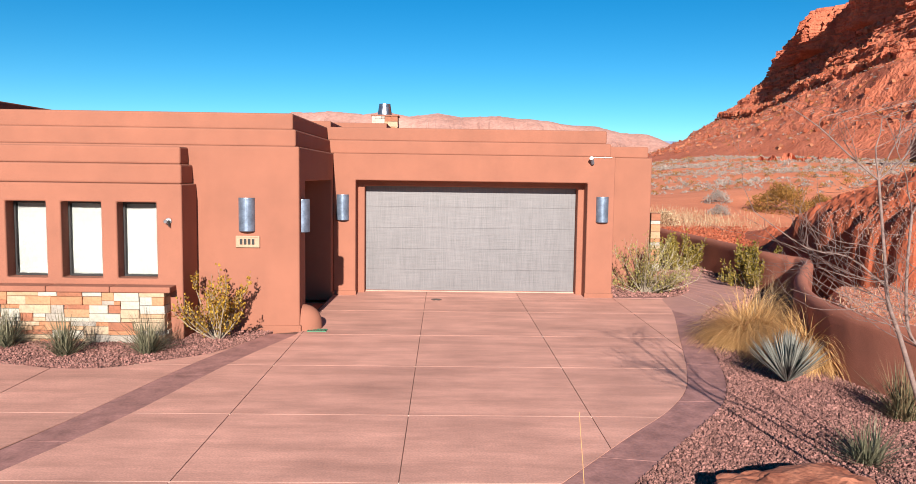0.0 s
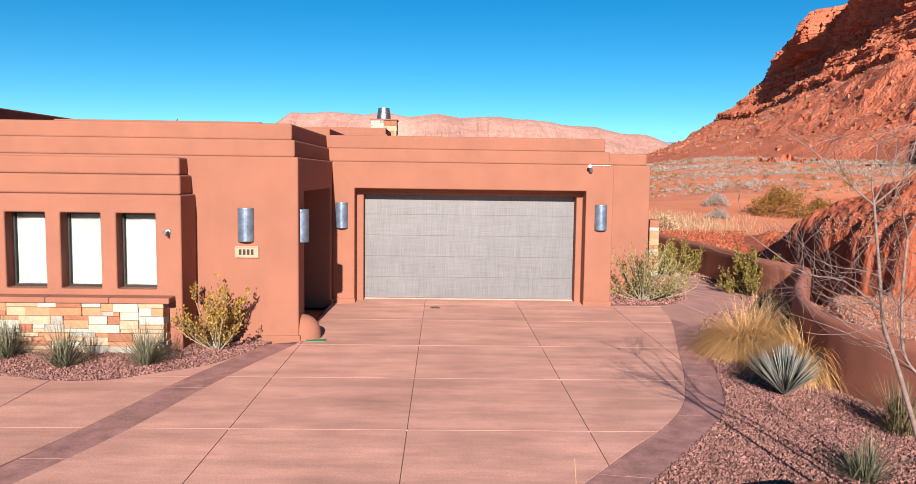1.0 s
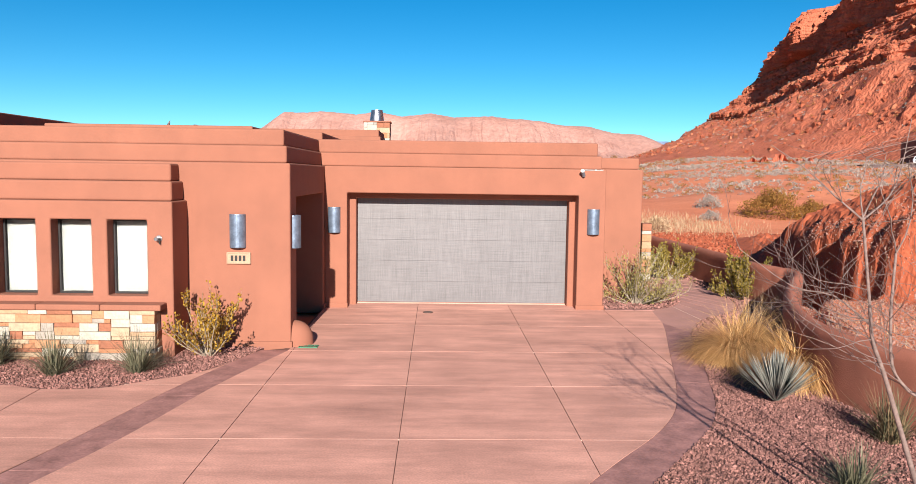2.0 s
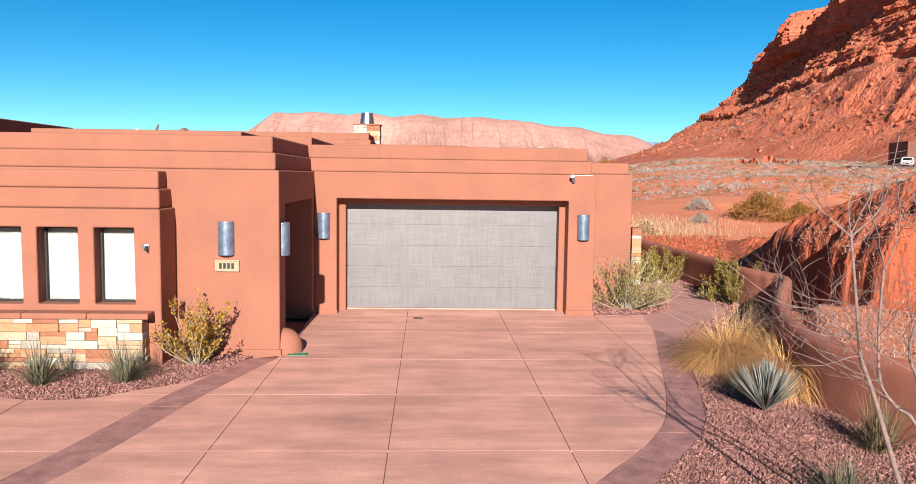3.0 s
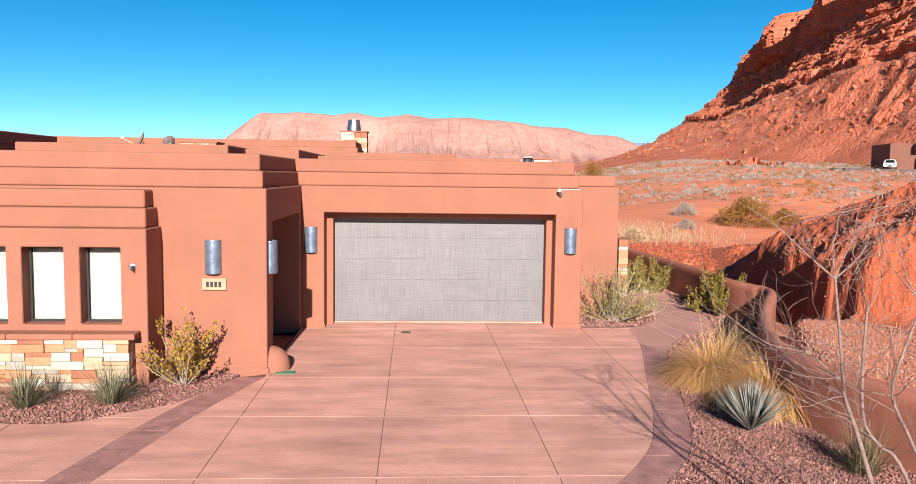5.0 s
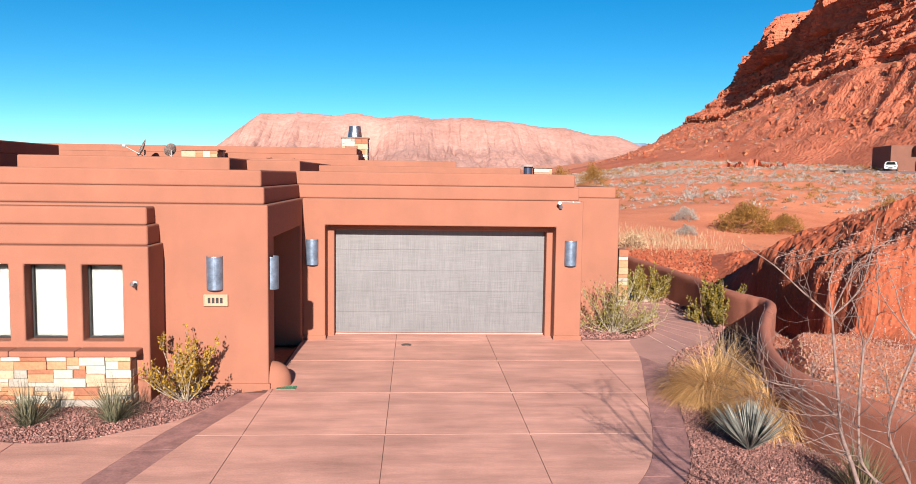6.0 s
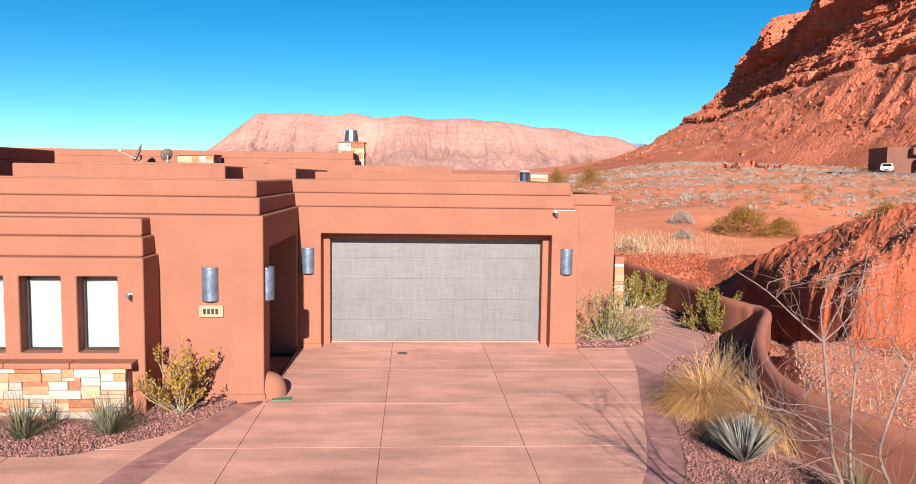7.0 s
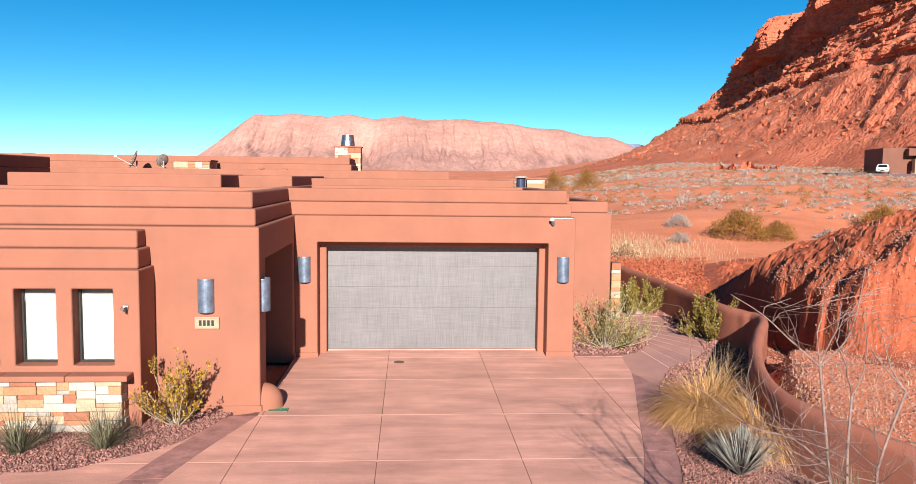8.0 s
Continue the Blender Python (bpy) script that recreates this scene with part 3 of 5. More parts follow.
part("handle", edge_box((-4.9, 13.55, 1.02), (0.05, 0.03, 0.22), 0.008), INK, entry)


# stone veneer below the windows
def stone_mesh(w, h, d, k):
    """A split-faced block about its middle, its front to -y."""
    rnd = random.Random(k)
    bm = bmesh.new()
    j = lambda a: rnd.uniform(-a, a)
    q = [(-w / 2, -h / 2), (0 + j(w * 0.1), -h / 2), (w / 2, -h / 2), (w / 2, h / 2), (0 + j(w * 0.1), h / 2), (-w / 2, h / 2)]
    back = [bm.verts.new((x, d / 2, z)) for x, z in q]
    mid = [bm.verts.new((x, -d / 2 + 0.012, z)) for x, z in q]
    front = [bm.verts.new((x * (1 - 0.009 / w), -d / 2 - rnd.uniform(0, 0.016), z * (1 - 0.009 / h))) for x, z in q]
    for a, b in ((back, mid), (mid, front)):
        for i in range(6):
            bm.faces.new((a[i], a[(i + 1) % 6], b[(i + 1) % 6], b[i]))
    bm.faces.new(front[:3] + [front[4], front[5]][:0] + front[3:])
    return bm


def ledge_stones(parent, x0, x1, yf, z0, z1, seed, turn=0.0, unit=0.066, step=0.1, wide=(2, 5)):
    """Random ashlar over a face that looks to -y (turn 0) or +x (turn 90); then x0, x1 run along y and yf is the face's x."""
    rnd = random.Random(seed)
    nx, nz = max(1, round((x1 - x0) / step)), max(1, round((z1 - z0) / unit))
    sx, sz = (x1 - x0) / nx, (z1 - z0) / nz
    free = [[True] * nx for _ in range(nz)]
    count = 0
    for k in range(nz):
        for i in range(nx):
            if not free[k][i]:
                continue
            w, h = rnd.randint(*wide), rnd.choice((1, 1, 2, 2, 2))
            h = min(h, nz - k)
            w = max(w, h)
            run = 0
            while run < w and i + run < nx and free[k][i + run]:
                run += 1
            if i + run + 1 == nx and free[k][nx - 1]:
                run += 1
            for b in range(k, k + h):
                for a in range(i, i + run):
                    free[b][a] = False
            ww, hh = run * sx, h * sz
            ob = part("stone", stone_mesh(ww - 0.002, hh - 0.002, 0.09, seed * 1000 + count), STONE, parent)
            off = rnd.uniform(-0.016, 0.014)
            along_x, zc = x0 + (i + run / 2) * sx, z0 + (k + h / 2) * sz
            ob.matrix_basis = pose(along_x, yf + 0.045 + off, zc, 0, rnd.uniform(-0.7, 0.7), 0) if turn == 0 else pose(yf - 0.045 + off, along_x, zc, 0, 0, 90)
            count += 1


veneer = part("stone_base", box(-9.4, -5.12, 10.42, 10.63, -0.1, 0.8, 0), mat("mortar", (0.35, 0.22, 0.16), 0.95), house, "ledge stone veneer in cream, grey and rust")
ledge_stones(veneer, -9.4, -5.05, 10.36, -0.02, 0.8, 7)
ledge_stones(veneer, 10.45, 10.64, -5.05, -0.02, 0.8, 9, 90, wide=(1, 2))
for x0, x1 in ((-9.42, -8.2), (-8.195, -6.9), (-6.895, -5.9), (-5.895, -4.95)):
    part("sill", box(x0, x1, 10.32, 10.64, 0.8, 0.895, 0.02, 3), STUCCO, house)


# ---- fixtures on the walls ----
def wall_lamp(m, label):
    """A half-round metal shade, open above and below, its back to +y."""
    lamp = thing("wall_lamp", (0, 0, 0), label, "wall lamp", "half-round wall lamps")
    bm = bmesh.new()
    n, r = 18, 0.138
    rows = []
    for z in (0.0, 0.012, 0.558, 0.57):
        rows.append([(math.cos(math.pi * i / n), -math.sin(math.pi * i / n), z, 0 if 0.01 < z < 0.56 else -0.002) for i in range(n + 1)])
    outer = [[bm.verts.new(((r + e) * c, (r + e) * s * 0.92, z)) for c, s, z, e in row] for row in rows]
    inner = [[bm.verts.new(((r - 0.006) * c, (r - 0.006) * s * 0.92, z)) for c, s, z, e in row] for row in (rows[0], rows[-1])]
    for a, b in ((outer[0], outer[1]), (outer[1], outer[2]), (outer[2], outer[3]), (outer[3], inner[1]), (inner[1], inner[0]), (inner[0], outer[0])):
        for i in range(n):
            bm.faces.new((a[i], a[i + 1], b[i + 1], b[i]))
    part("shade", bm, ZINC, lamp, smooth=False)
    part("back_plate", box(-0.1, 0.1, -0.022, -0.002, 0.1, 0.47, 0.004), BRONZE, lamp)
    part("socket", cyl(bmesh.new(), (0, -0.06, 0.2), 0.025, 0.025, 0.12, 10), WHITE, lamp)
    part("bracket", box(-0.02, 0.02, -0.085, -0.02, 0.19, 0.215, 0.002), BRONZE, lamp)
    lamp.matrix_basis = m
    return lamp


first = wall_lamp(pose(-3.99, 11.37, 1.725), "blue-grey zinc half-round wall lamp above the number plaque")
tagged(copy_thing(first, pose(-3.1, 11.67, 1.70, 0, 0, 90)), "blue-grey zinc half-round wall lamp beside the entry recess")
tagged(copy_thing(first, pose(-2.885, 15.4, 1.69)), "blue-grey zinc half-round wall lamp beside the garage door")
tagged(copy_thing(first, pose(2.92, 15.4, 1.71)), "blue-grey zinc half-round wall lamp beside the garage door")

plaque = thing("number_plaque", (-3.975, 11.36, 1.54), "tan stone number plaque with dark bars", "sign")
part("slab", box(-4.18, -3.77, 11.335, 11.37, 1.44, 1.645, 0.01, 2), PLAQUE, plaque)
part("rim", cells([-4.175, -4.155, -3.795, -3.775], [11.325, 11.336], [1.447, 1.465, 1.62, 1.638], lambda x, y, z: not (-4.155 < x < -3.795 and 1.465 < z < 1.62), 0.003, 1), PLAQUE, plaque)
for i in range(4):
    part("bar", box(-4.105 + i * 0.068, -4.062 + i * 0.068, 11.327, 11.336, 1.495, 1.59, 0.002), INK, plaque)

watcher = thing("security_camera", (2.66, 15.4, 3.13), "small grey security camera with cable on the garage parapet", "camera")
part("bracket", box(2.655, 2.685, 15.34, 15.4, 3.12, 3.16, 0.004), WHITE, watcher)
bm = cyl(bmesh.new(), (0, 0, -0.09), 0.042, 0.036, 0.18, 14)
bmesh.ops.transform(bm, matrix=pose(2.64, 15.28, 3.08, 55, 0, -20), verts=bm.verts)
part("body", bm, plain("grey_plastic", (0.16, 0.17, 0.2), 0.4), watcher)
bm = cyl(bmesh.new(), (0, 0, 0.09), 0.046, 0.046, 0.012, 14)
bmesh.ops.transform(bm, matrix=pose(2.64, 15.28, 3.08, 55, 0, -20), verts=bm.verts)
part("hood", bm, WHITE, watcher)
part("cable", cyl(bmesh.new(), (2.69, 15.39, 3.155), 0.009, 0.009, 0.42, 6, "x"), WHITE, watcher)
part("junction", box(2.93, 2.96, 15.37, 15.4, 3.14, 3.17, 0.004), WHITE, watcher)

bib = thing("wall_spotlight", (-5.05, 10.6, 1.9), "small chrome and white spotlight on the bay wall", "spotlight")
part("base", cyl(bmesh.new(), (-5.05, 10.60, 1.93), 0.05, 0.05, 0.03, 14, "y"), STEEL, bib)
part("head", cyl(bmesh.new(), (-5.07, 10.52, 1.925), 0.03, 0.036, 0.09, 12, "y"), STEEL, bib)
part("arm", cyl(bmesh.new(), (-5.03, 10.57, 1.84), 0.012, 0.012, 0.1, 8), INK, bib)

# rounded guard at the wall's foot
bm = bmesh.new()
bmesh.ops.create_uvsphere(bm, u_segments=32, v_segments=20, radius=1.0)
bmesh.ops.bisect_plane(bm, geom=bm.verts[:] + bm.edges[:] + bm.faces[:], plane_co=(0, 0, -0.05), plane_no=(0, 0, -1), clear_outer=True)
for v in bm.verts:
    v.co = Vector((-3.09 + 0.33 * v.co.x, 11.66 + 0.26 * v.co.y, 0.02 + 0.40 * math.copysign(abs(v.co.z) ** 0.8, v.co.z)))
guard = link("corner_guard", bm, STUCCO, smooth=True)
tagged(guard, "rounded terracotta stucco guard at the foot of the wall", "wall guard")

grate = thing("drain_cover", (-2.8, 11.42, 0.0), "small green plastic drain cover on the concrete", "drain")
for i in range(5):
    part("slat", box(-2.95 + i * 0.06, -2.905 + i * 0.06, 11.33, 11.5, 0.001, 0.012, 0.002), GREEN, grate)
part("rim", cells([-2.97, -2.955, -2.655, -2.64], [11.31, 11.325, 11.505, 11.52], [0.001, 0.014], lambda x, y, z: not (-2.955 < x < -2.655 and 11.325 < y < 11.505), 0.002, 1), GREEN, grate)
disc = thing("floor_drain", (-0.77, 14.84, 0), "round dark metal floor drain in the driveway", "drain")
part("lid", cyl(bmesh.new(), (-0.77, 14.84, 0.001), 0.115, 0.11, 0.012, 28), plain("cast_iron", (0.16, 0.09, 0.07), 0.6, 0.4), disc)
for i in range(5):
    w = 0.085 - abs(i - 2) * 0.018
    part("slot", box(-0.77 - w, -0.77 + w, 14.79 + i * 0.025, 14.797 + i * 0.025, 0.012, 0.0145, 0), INK, disc)


# ---- on the roofs ----
def chimney(name, x0, x1, y0, y1, z0, z1, seed, label, flue=True):
    ch = thing(name, ((x0 + x1) / 2, (y0 + y1) / 2, z0), label, "chimney")
    core = part("stack", box(x0 + 0.05, x1 - 0.05, y0 + 0.05, y1 - 0.05, z0, z1, 0), mat("chimney_mortar", (0.4, 0.26, 0.2), 0.95), ch)
    ledge_stones(core, x0, x1, y0, z0, z1, seed, 0, 0.12, 0.14, (1, 4))
    ledge_stones(core, y0, y1, x1, z0, z1, seed + 1, 90, 0.12, 0.14, (1, 4))
    part("cap", box(x0 - 0.05, x1 + 0.05, y0 - 0.05, y1 + 0.05, z1, z1 + 0.06, 0.01), STUCCO, ch)
    if flue:
        xc, yc = (x0 + x1) / 2 - 0.03, (y0 + y1) / 2
        bm = cyl(bmesh.new(), (xc, yc, z1 + 0.08), 0.33, 0.26, 0.5, 24, cap=False)
        bmesh.ops.solidify(bm, geom=bm.faces[:], thickness=0.012)
        part("flue", bm, STEEL, ch, "tapered steel flue")
        part("collar", cyl(bmesh.new(), (xc, yc, z1 + 0.06), 0.3, 0.3, 0.05, 24), INK, ch)
    return ch


chimney("chimney", -3.94, -2.78, 33.6, 34.5, 3.9, 5.33, 21, "cream and tan stone chimney with a steel flue")
chimney("chimney", -9.5, -8.15, 28.2, 29.3, 3.8, 4.53, 31, "low stone chimney on the flat roof", False)
ch2 = chimney("chimney", 3.38, 3.98, 24.0, 24.6, 3.58, 4.0, 41, "small cream stone chimney beside a dark pipe", False)
part("pipe", cyl(bmesh.new(), (3.2, 24.2, 3.58), 0.15, 0.15, 0.47, 16), plain("dark_pipe", (0.05, 0.06, 0.10), 0.4, 0.4), ch2)
part("pipe_hood", cyl(bmesh.new(), (3.2, 24.2, 4.05), 0.24, 0.2, 0.07, 16), plain("hood", (0.3, 0.22, 0.2), 0.5), ch2)


def dish(at, turn, r, label):
    d = thing("satellite_dish", (0, 0, 0), label, "satellite dish")
    bm = bmesh.new()
    rings = []
    for i in range(6):
        q = i / 5 * r
        rings.append([bm.verts.new((q * math.cos(a * math.pi / 12), 0.25 * q * q / r, q * 1.1 * math.sin(a * math.pi / 12))) for a in range(24)] if i else [bm.verts.new((0, 0, 0))])
    for a in range(24):
        bm.faces.new((rings[0][0], rings[1][a], rings[1][(a + 1) % 24]))
        for i in range(1, 5):
            bm.faces.new((rings[i][a], rings[i + 1][a], rings[i + 1][(a + 1) % 24], rings[i][(a + 1) % 24]))
    bmesh.ops.solidify(bm, geom=bm.faces[:], thickness=0.015)
    bmesh.ops.transform(bm, matrix=pose(0, 0, 0.5, 25, 0, 0), verts=bm.verts)
    part("reflector", bm, plain("dish_paint", (0.36, 0.27, 0.24), 0.5), d)
    part("mast", cyl(bmesh.new(), (0, -0.06, 0), 0.03, 0.03, 0.5, 10), plain("mast", (0.3, 0.25, 0.22), 0.5), d)
    bm = cyl(bmesh.new(), (0, 0, 0), 0.014, 0.014, r * 2.0, 8)
    bmesh.ops.transform(bm, matrix=pose(0, 0.02, 0.28, -62, 0, 0), verts=bm.verts)
    part("arm", bm, WHITE, d)
    part("receiver", edge_box((0, 0.05 + r * 1.76, 0.3 + r * 0.95), (0.1, 0.12, 0.1), 0.02), WHITE, d)
    part("foot", box(-0.16, 0.16, -0.2, 0.1, -0.0, 0.02, 0.004), INK, d)
    d.matrix_basis = pose(*at, 0, 0, turn)


dish((-10.95, 28.3, 4.03), 118, 0.36, "tan satellite dish turned sideways on the roof")
dish((-9.95, 28.4, 4.03), 40, 0.24, "small satellite dish on the flat roof")
for x in (-6.2, -5.28):
    v = thing("roof_vent", (x, 28.2, 4.03), "short painted vent pipe on the roof", "vent pipe", "roof vents")
    part("pipe", cyl(bmesh.new(), (x, 28.2, 4.03), 0.06, 0.06, 0.26, 12), STUCCO, v)
    part("hood", cyl(bmesh.new(), (x, 28.2, 4.27), 0.13, 0.09, 0.05, 12) if x < -6 else cyl(bmesh.new(), (x - 0.14, 28.2, 4.25), 0.055, 0.055, 0.17, 12, "x"), STUCCO, v)
sc = thing("roof_light", (1.97, 23.4, 3.78), "small white rooftop light box", "light")
part("box", box(1.84, 2.1, 23.3, 23.5, 3.74, 3.88, 0.01), INK, sc)
part("lens", box(1.86, 2.08, 23.285, 23.3, 3.76, 3.86, 0.004), WHITE, sc)

# ---- garden wall ----
prof = [(-0.15, -0.2), (-0.15, 0.70), (-0.165, 0.80), (-0.14, 0.88), (-0.07, 0.93), (0.0, 0.945), (0.07, 0.93), (0.14, 0.88), (0.165, 0.80), (0.15, 0.70), (0.15, -0.2)]
wv, wf = [], []
for i, p in enumerate(WALL_CURVE):
    q = WALL_CURVE[min(i + 1, 149)] - WALL_CURVE[max(i - 1, 0)]
    nrm = Vector((-q.y, q.x, 0)).normalized()
    wob = 0.012 * noise.noise((i * 0.3, 0, 3))
    for a, z in prof:
        w = p + nrm * (a * 0.75 + wob)
        wv.append((w.x, w.y, z + 0.015 * noise.noise((i * 0.13, 5, 0)) + 0.0025 * noise.noise((w.x * 6, w.y * 6, z * 6))))
P = len(prof)
for i in range(149):
    for j in range(P - 1):
        a = i * P + j
        wf.append((a, a + P, a + P + 1, a + 1))
wf += [tuple(range(P - 1, -1, -1)), tuple(range(149 * P, 149 * P + P))]
tagged(raw("garden_wall", wv, wf, STUCCO_DARK, smooth=True), "low winding terracotta stucco garden wall with rounded top", "wall", kind="structure")
post = thing("stone_pillar", (5.12, 19.05, 0), "cream stone veneer pillar behind the garage", "pillar")
pc = part("core", box(5.03, 5.25, 18.95, 19.35, -0.1, 1.76, 0), STUCCO, post)
ledge_stones(pc, 4.98, 5.24, 18.9, 0.0, 1.76, 51, 0, 0.1, 0.13, (1, 2))

# ---- driveway ----
R_IN = [(0.44, 4.83), (0.72, 5.22), (1.38, 6.13), (2.0, 6.95), (2.49, 7.82), (2.81, 8.75), (3.05, 9.6), (3.3, 10.6), (3.66, 12.0), (3.92, 13.0), (4.12, 13.9)]
R_OUT = [(1.1, 4.84), (1.48, 5.38), (2.3, 6.54), (2.85, 7.4), (3.2, 8.3), (3.45, 9.2), (3.66, 10.0), (3.92, 11.1), (4.16, 12.1), (4.4, 12.9)]
L_IN = [(-4.63, 5.03), (-4.16, 6.65), (-3.68, 9.03), (-3.1, 11.14)]
L_OUT = [(-5.13, 5.03), (-4.69, 6.64), (-4.2, 9.01), (-3.58, 11.14)]
rin = [(-4.5, 0.3), (-2.2, 1.9), (-0.7, 3.4)] + [tuple(p.xy) for p in along([(x, y, 0) for x, y in R_IN], 40)]
rout = [(-4.2, -0.3), (-1.7, 1.35), (0.0, 3.3)] + [tuple(p.xy) for p in along([(x, y, 0) for x, y in R_OUT], 40)]
lin = [(-8.2, 0.0), (-5.6, 3.0)] + [tuple(p.xy) for p in along([(x, y, 0) for x, y in L_IN], 14)]
lout = [(-8.7, 0.4), (-6.1, 3.2)] + [tuple(p.xy) for p in along([(x, y, 0) for x, y in L_OUT], 14)]


def clip_axis(poly, k, v, keep_above):
    out = []
    for i, a in enumerate(poly):
        b = poly[(i + 1) % len(poly)]
        ia, ib = (a[k] > v) == keep_above, (b[k] > v) == keep_above
        if ia:
            out.append(a)
        if ia != ib:
            t = (v - a[k]) / (b[k] - a[k])
            out.append((a[0] + (b[0] - a[0]) * t, a[1] + (b[1] - a[1]) * t))
    return out


def area(poly):
    return 0.5 * sum(a[0] * b[1] - b[0] * a[1] for a, b in zip(poly, poly[1:] + poly[:1]))


def clean(poly):
    out = []
    for p in poly:
        if not out or (p[0] - out[-1][0]) ** 2 + (p[1] - out[-1][1]) ** 2 > 4e-4:
            out.append(p)
    while len(out) > 2 and (out[0][0] - out[-1][0]) ** 2 + (out[0][1] - out[-1][1]) ** 2 < 4e-4:
        out.pop()
    return out


def prism(poly, z0, z1, bev=0.02):
    poly = clean(poly)
    if area(poly) < 0:
        poly = poly[::-1]
    bm = bmesh.new()
    lo = [bm.verts.new((x, y, z0)) for x, y in poly]
    hi = [bm.verts.new((x, y, z1)) for x, y in poly]
    n = len(poly)
    top = bm.faces.new(hi)
    for i in range(n):
        bm.faces.new((lo[i], lo[(i + 1) % n], hi[(i + 1) % n], hi[i]))
    if bev:
        bmesh.ops.inset_region(bm, faces=[top], thickness=bev, depth=0.0, use_even_offset=False)
        inner = set(top.verts)
        for v in bm.verts:
            if v.co.z > z1 - 1e-5 and v not in inner:
                v.co.z -= bev * 0.65
    return bm


driveway = thing("driveway", (0, 9, -0.02), "pink tinted concrete driveway cut into large slabs", "driveway", kind="structure")
base = clean([(-9.0, 0.0)] + lout[1:] + [(-3.2, 11.3), (-3.1, 16.1), (3.2, 16.1), (4.4, 15.4), (4.5, 13.5)] + rout[::-1])
part("bedding", prism(base, -0.13, -0.009, 0), JOINT, driveway)
ROWS_Y = [-2.0, 0.4, 2.6, 4.82, 6.75, 8.99, 11.12, 13.42, 15.28, 16.0]
COLS_X = [-9.5, -7.2, -5.1, -3.03, -1.01, 1.08, 3.2, 5.5]
main = lin + [(-3.1, 11.3), (-3.1, 16.05)] + [(2.6, 16.05), (2.6, 15.4), (3.2, 15.38), (3.2, 15.32), (4.3, 15.32)] + rin[::-1]
G = 0.005
for y0, y1 in zip(ROWS_Y, ROWS_Y[1:]):
    for x0, x1 in zip(COLS_X, COLS_X[1:]):
        if y1 <= 9.0 and x0 == 3.2:
            continue
        cell = main
        for k, v, up in ((0, x0 + G, True), (0, x1 - G, False), (1, y0 + G, True), (1, y1 - G, False)):
            cell = clip_axis(cell, k, v, up)
            if not cell:
                break
        cell = clean(cell) if cell else cell
        if len(cell) > 2 and abs(area(cell)) > 0.02:
            part("slab", prism(cell, -0.1, 0.0), CONCRETE, driveway)


def strip(a, b, n_pieces, material, label="", gap=0.004):
    """A curved band between two edge curves, cut across into pieces."""
    a, b = [Vector((*p, 0)) for p in a], [Vector((*p, 0)) for p in b]
    aa, bb = along([tuple(p) for p in a], 12 * n_pieces + 1), along([tuple(p) for p in b], 12 * n_pieces + 1)
    for k in range(n_pieces):
        s = slice(12 * k, 12 * k + 13)
        p, q = [v.xy for v in aa[s]], [v.xy for v in bb[s]]
        d = (p[1] - p[0]).normalized() * gap
        e = (p[-1] - p[-2]).normalized() * gap
        w = [(c - f) for c, f in zip(p, q)]
        p, q = [c - x.normalized() * 0.006 for c, x in zip(p, w)], [c + x.normalized() * 0.006 for c, x in zip(q, w)]
        p[0], q[0], p[-1], q[-1] = p[0] + d, q[0] + d, p[-1] - e, q[-1] - e
        part("border", prism([tuple(v) for v in p + q[::-1]], -0.1, -0.003, 0.008), material, driveway, label)


strip(rout[:3] + R_OUT, rin[:3] + R_IN, 6, BAND)
strip(lin[:2] + L_IN, lout[:2] + L_OUT, 4, BAND)
part("border", prism([(3.23, 15.34), (3.9, 15.34), (3.9, 15.52), (3.23, 15.52)], -0.1, 0.004, 0.008), BAND, driveway)
part("border", prism([(3.91, 15.34), (4.35, 15.36), (4.35, 15.53), (3.91, 15.52)], -0.1, 0.004, 0.008), BAND, driveway)

def span(poly, y):
    """The ends of the widest run of the line y inside a polygon."""
    xs = sorted(a[0] + (b[0] - a[0]) * (y - a[1]) / (b[1] - a[1]) for a, b in zip(poly, poly[1:] + poly[:1]) if (a[1] > y) != (b[1] > y))
    return (xs[0], xs[-1]) if len(xs) > 1 else None


for y in ROWS_Y[3:8]:
    e = span(main, y)
    part("joint_strip", box(e[0] + 0.02, e[1] - 0.02, y - 0.012, y + 0.012, -0.02, -0.0015, 0), CAULK, driveway, "pale joint sealant")

# apron beside the bed
BED_L = [(-9.5, 9.3), (-6.86, 8.95), (-6.02, 8.72), (-5.26, 8.78), (-4.76, 9.16), (-4.2, 9.6), (-3.85, 10.3), (-3.6, 11.14)]
bed_l = [tuple(p.xy) for p in along([(x, y, 0) for x, y in BED_L], 40)]
apron = bed_l + lout[::-1] + [(-12.0, 0.4), (-12.0, 9.3)]
for x0, x1 in ((-12.0, -6.03), (-6.03, -2.0)):
    for y0, y1 in zip(ROWS_Y[1:7], ROWS_Y[2:8]):
        cell = apron
        for k, v, up in ((0, x0 + G, True), (0, x1 - G, False), (1, y0 + G, True), (1, y1 - G, False)):
            cell = clip_axis(cell, k, v, up)
            if not cell:
                break
        cell = clean(cell) if cell else cell
        if len(cell) > 2 and abs(area(cell)) > 0.02:
            part("slab", prism(cell, -0.1, -0.002), CONCRETE, driveway)
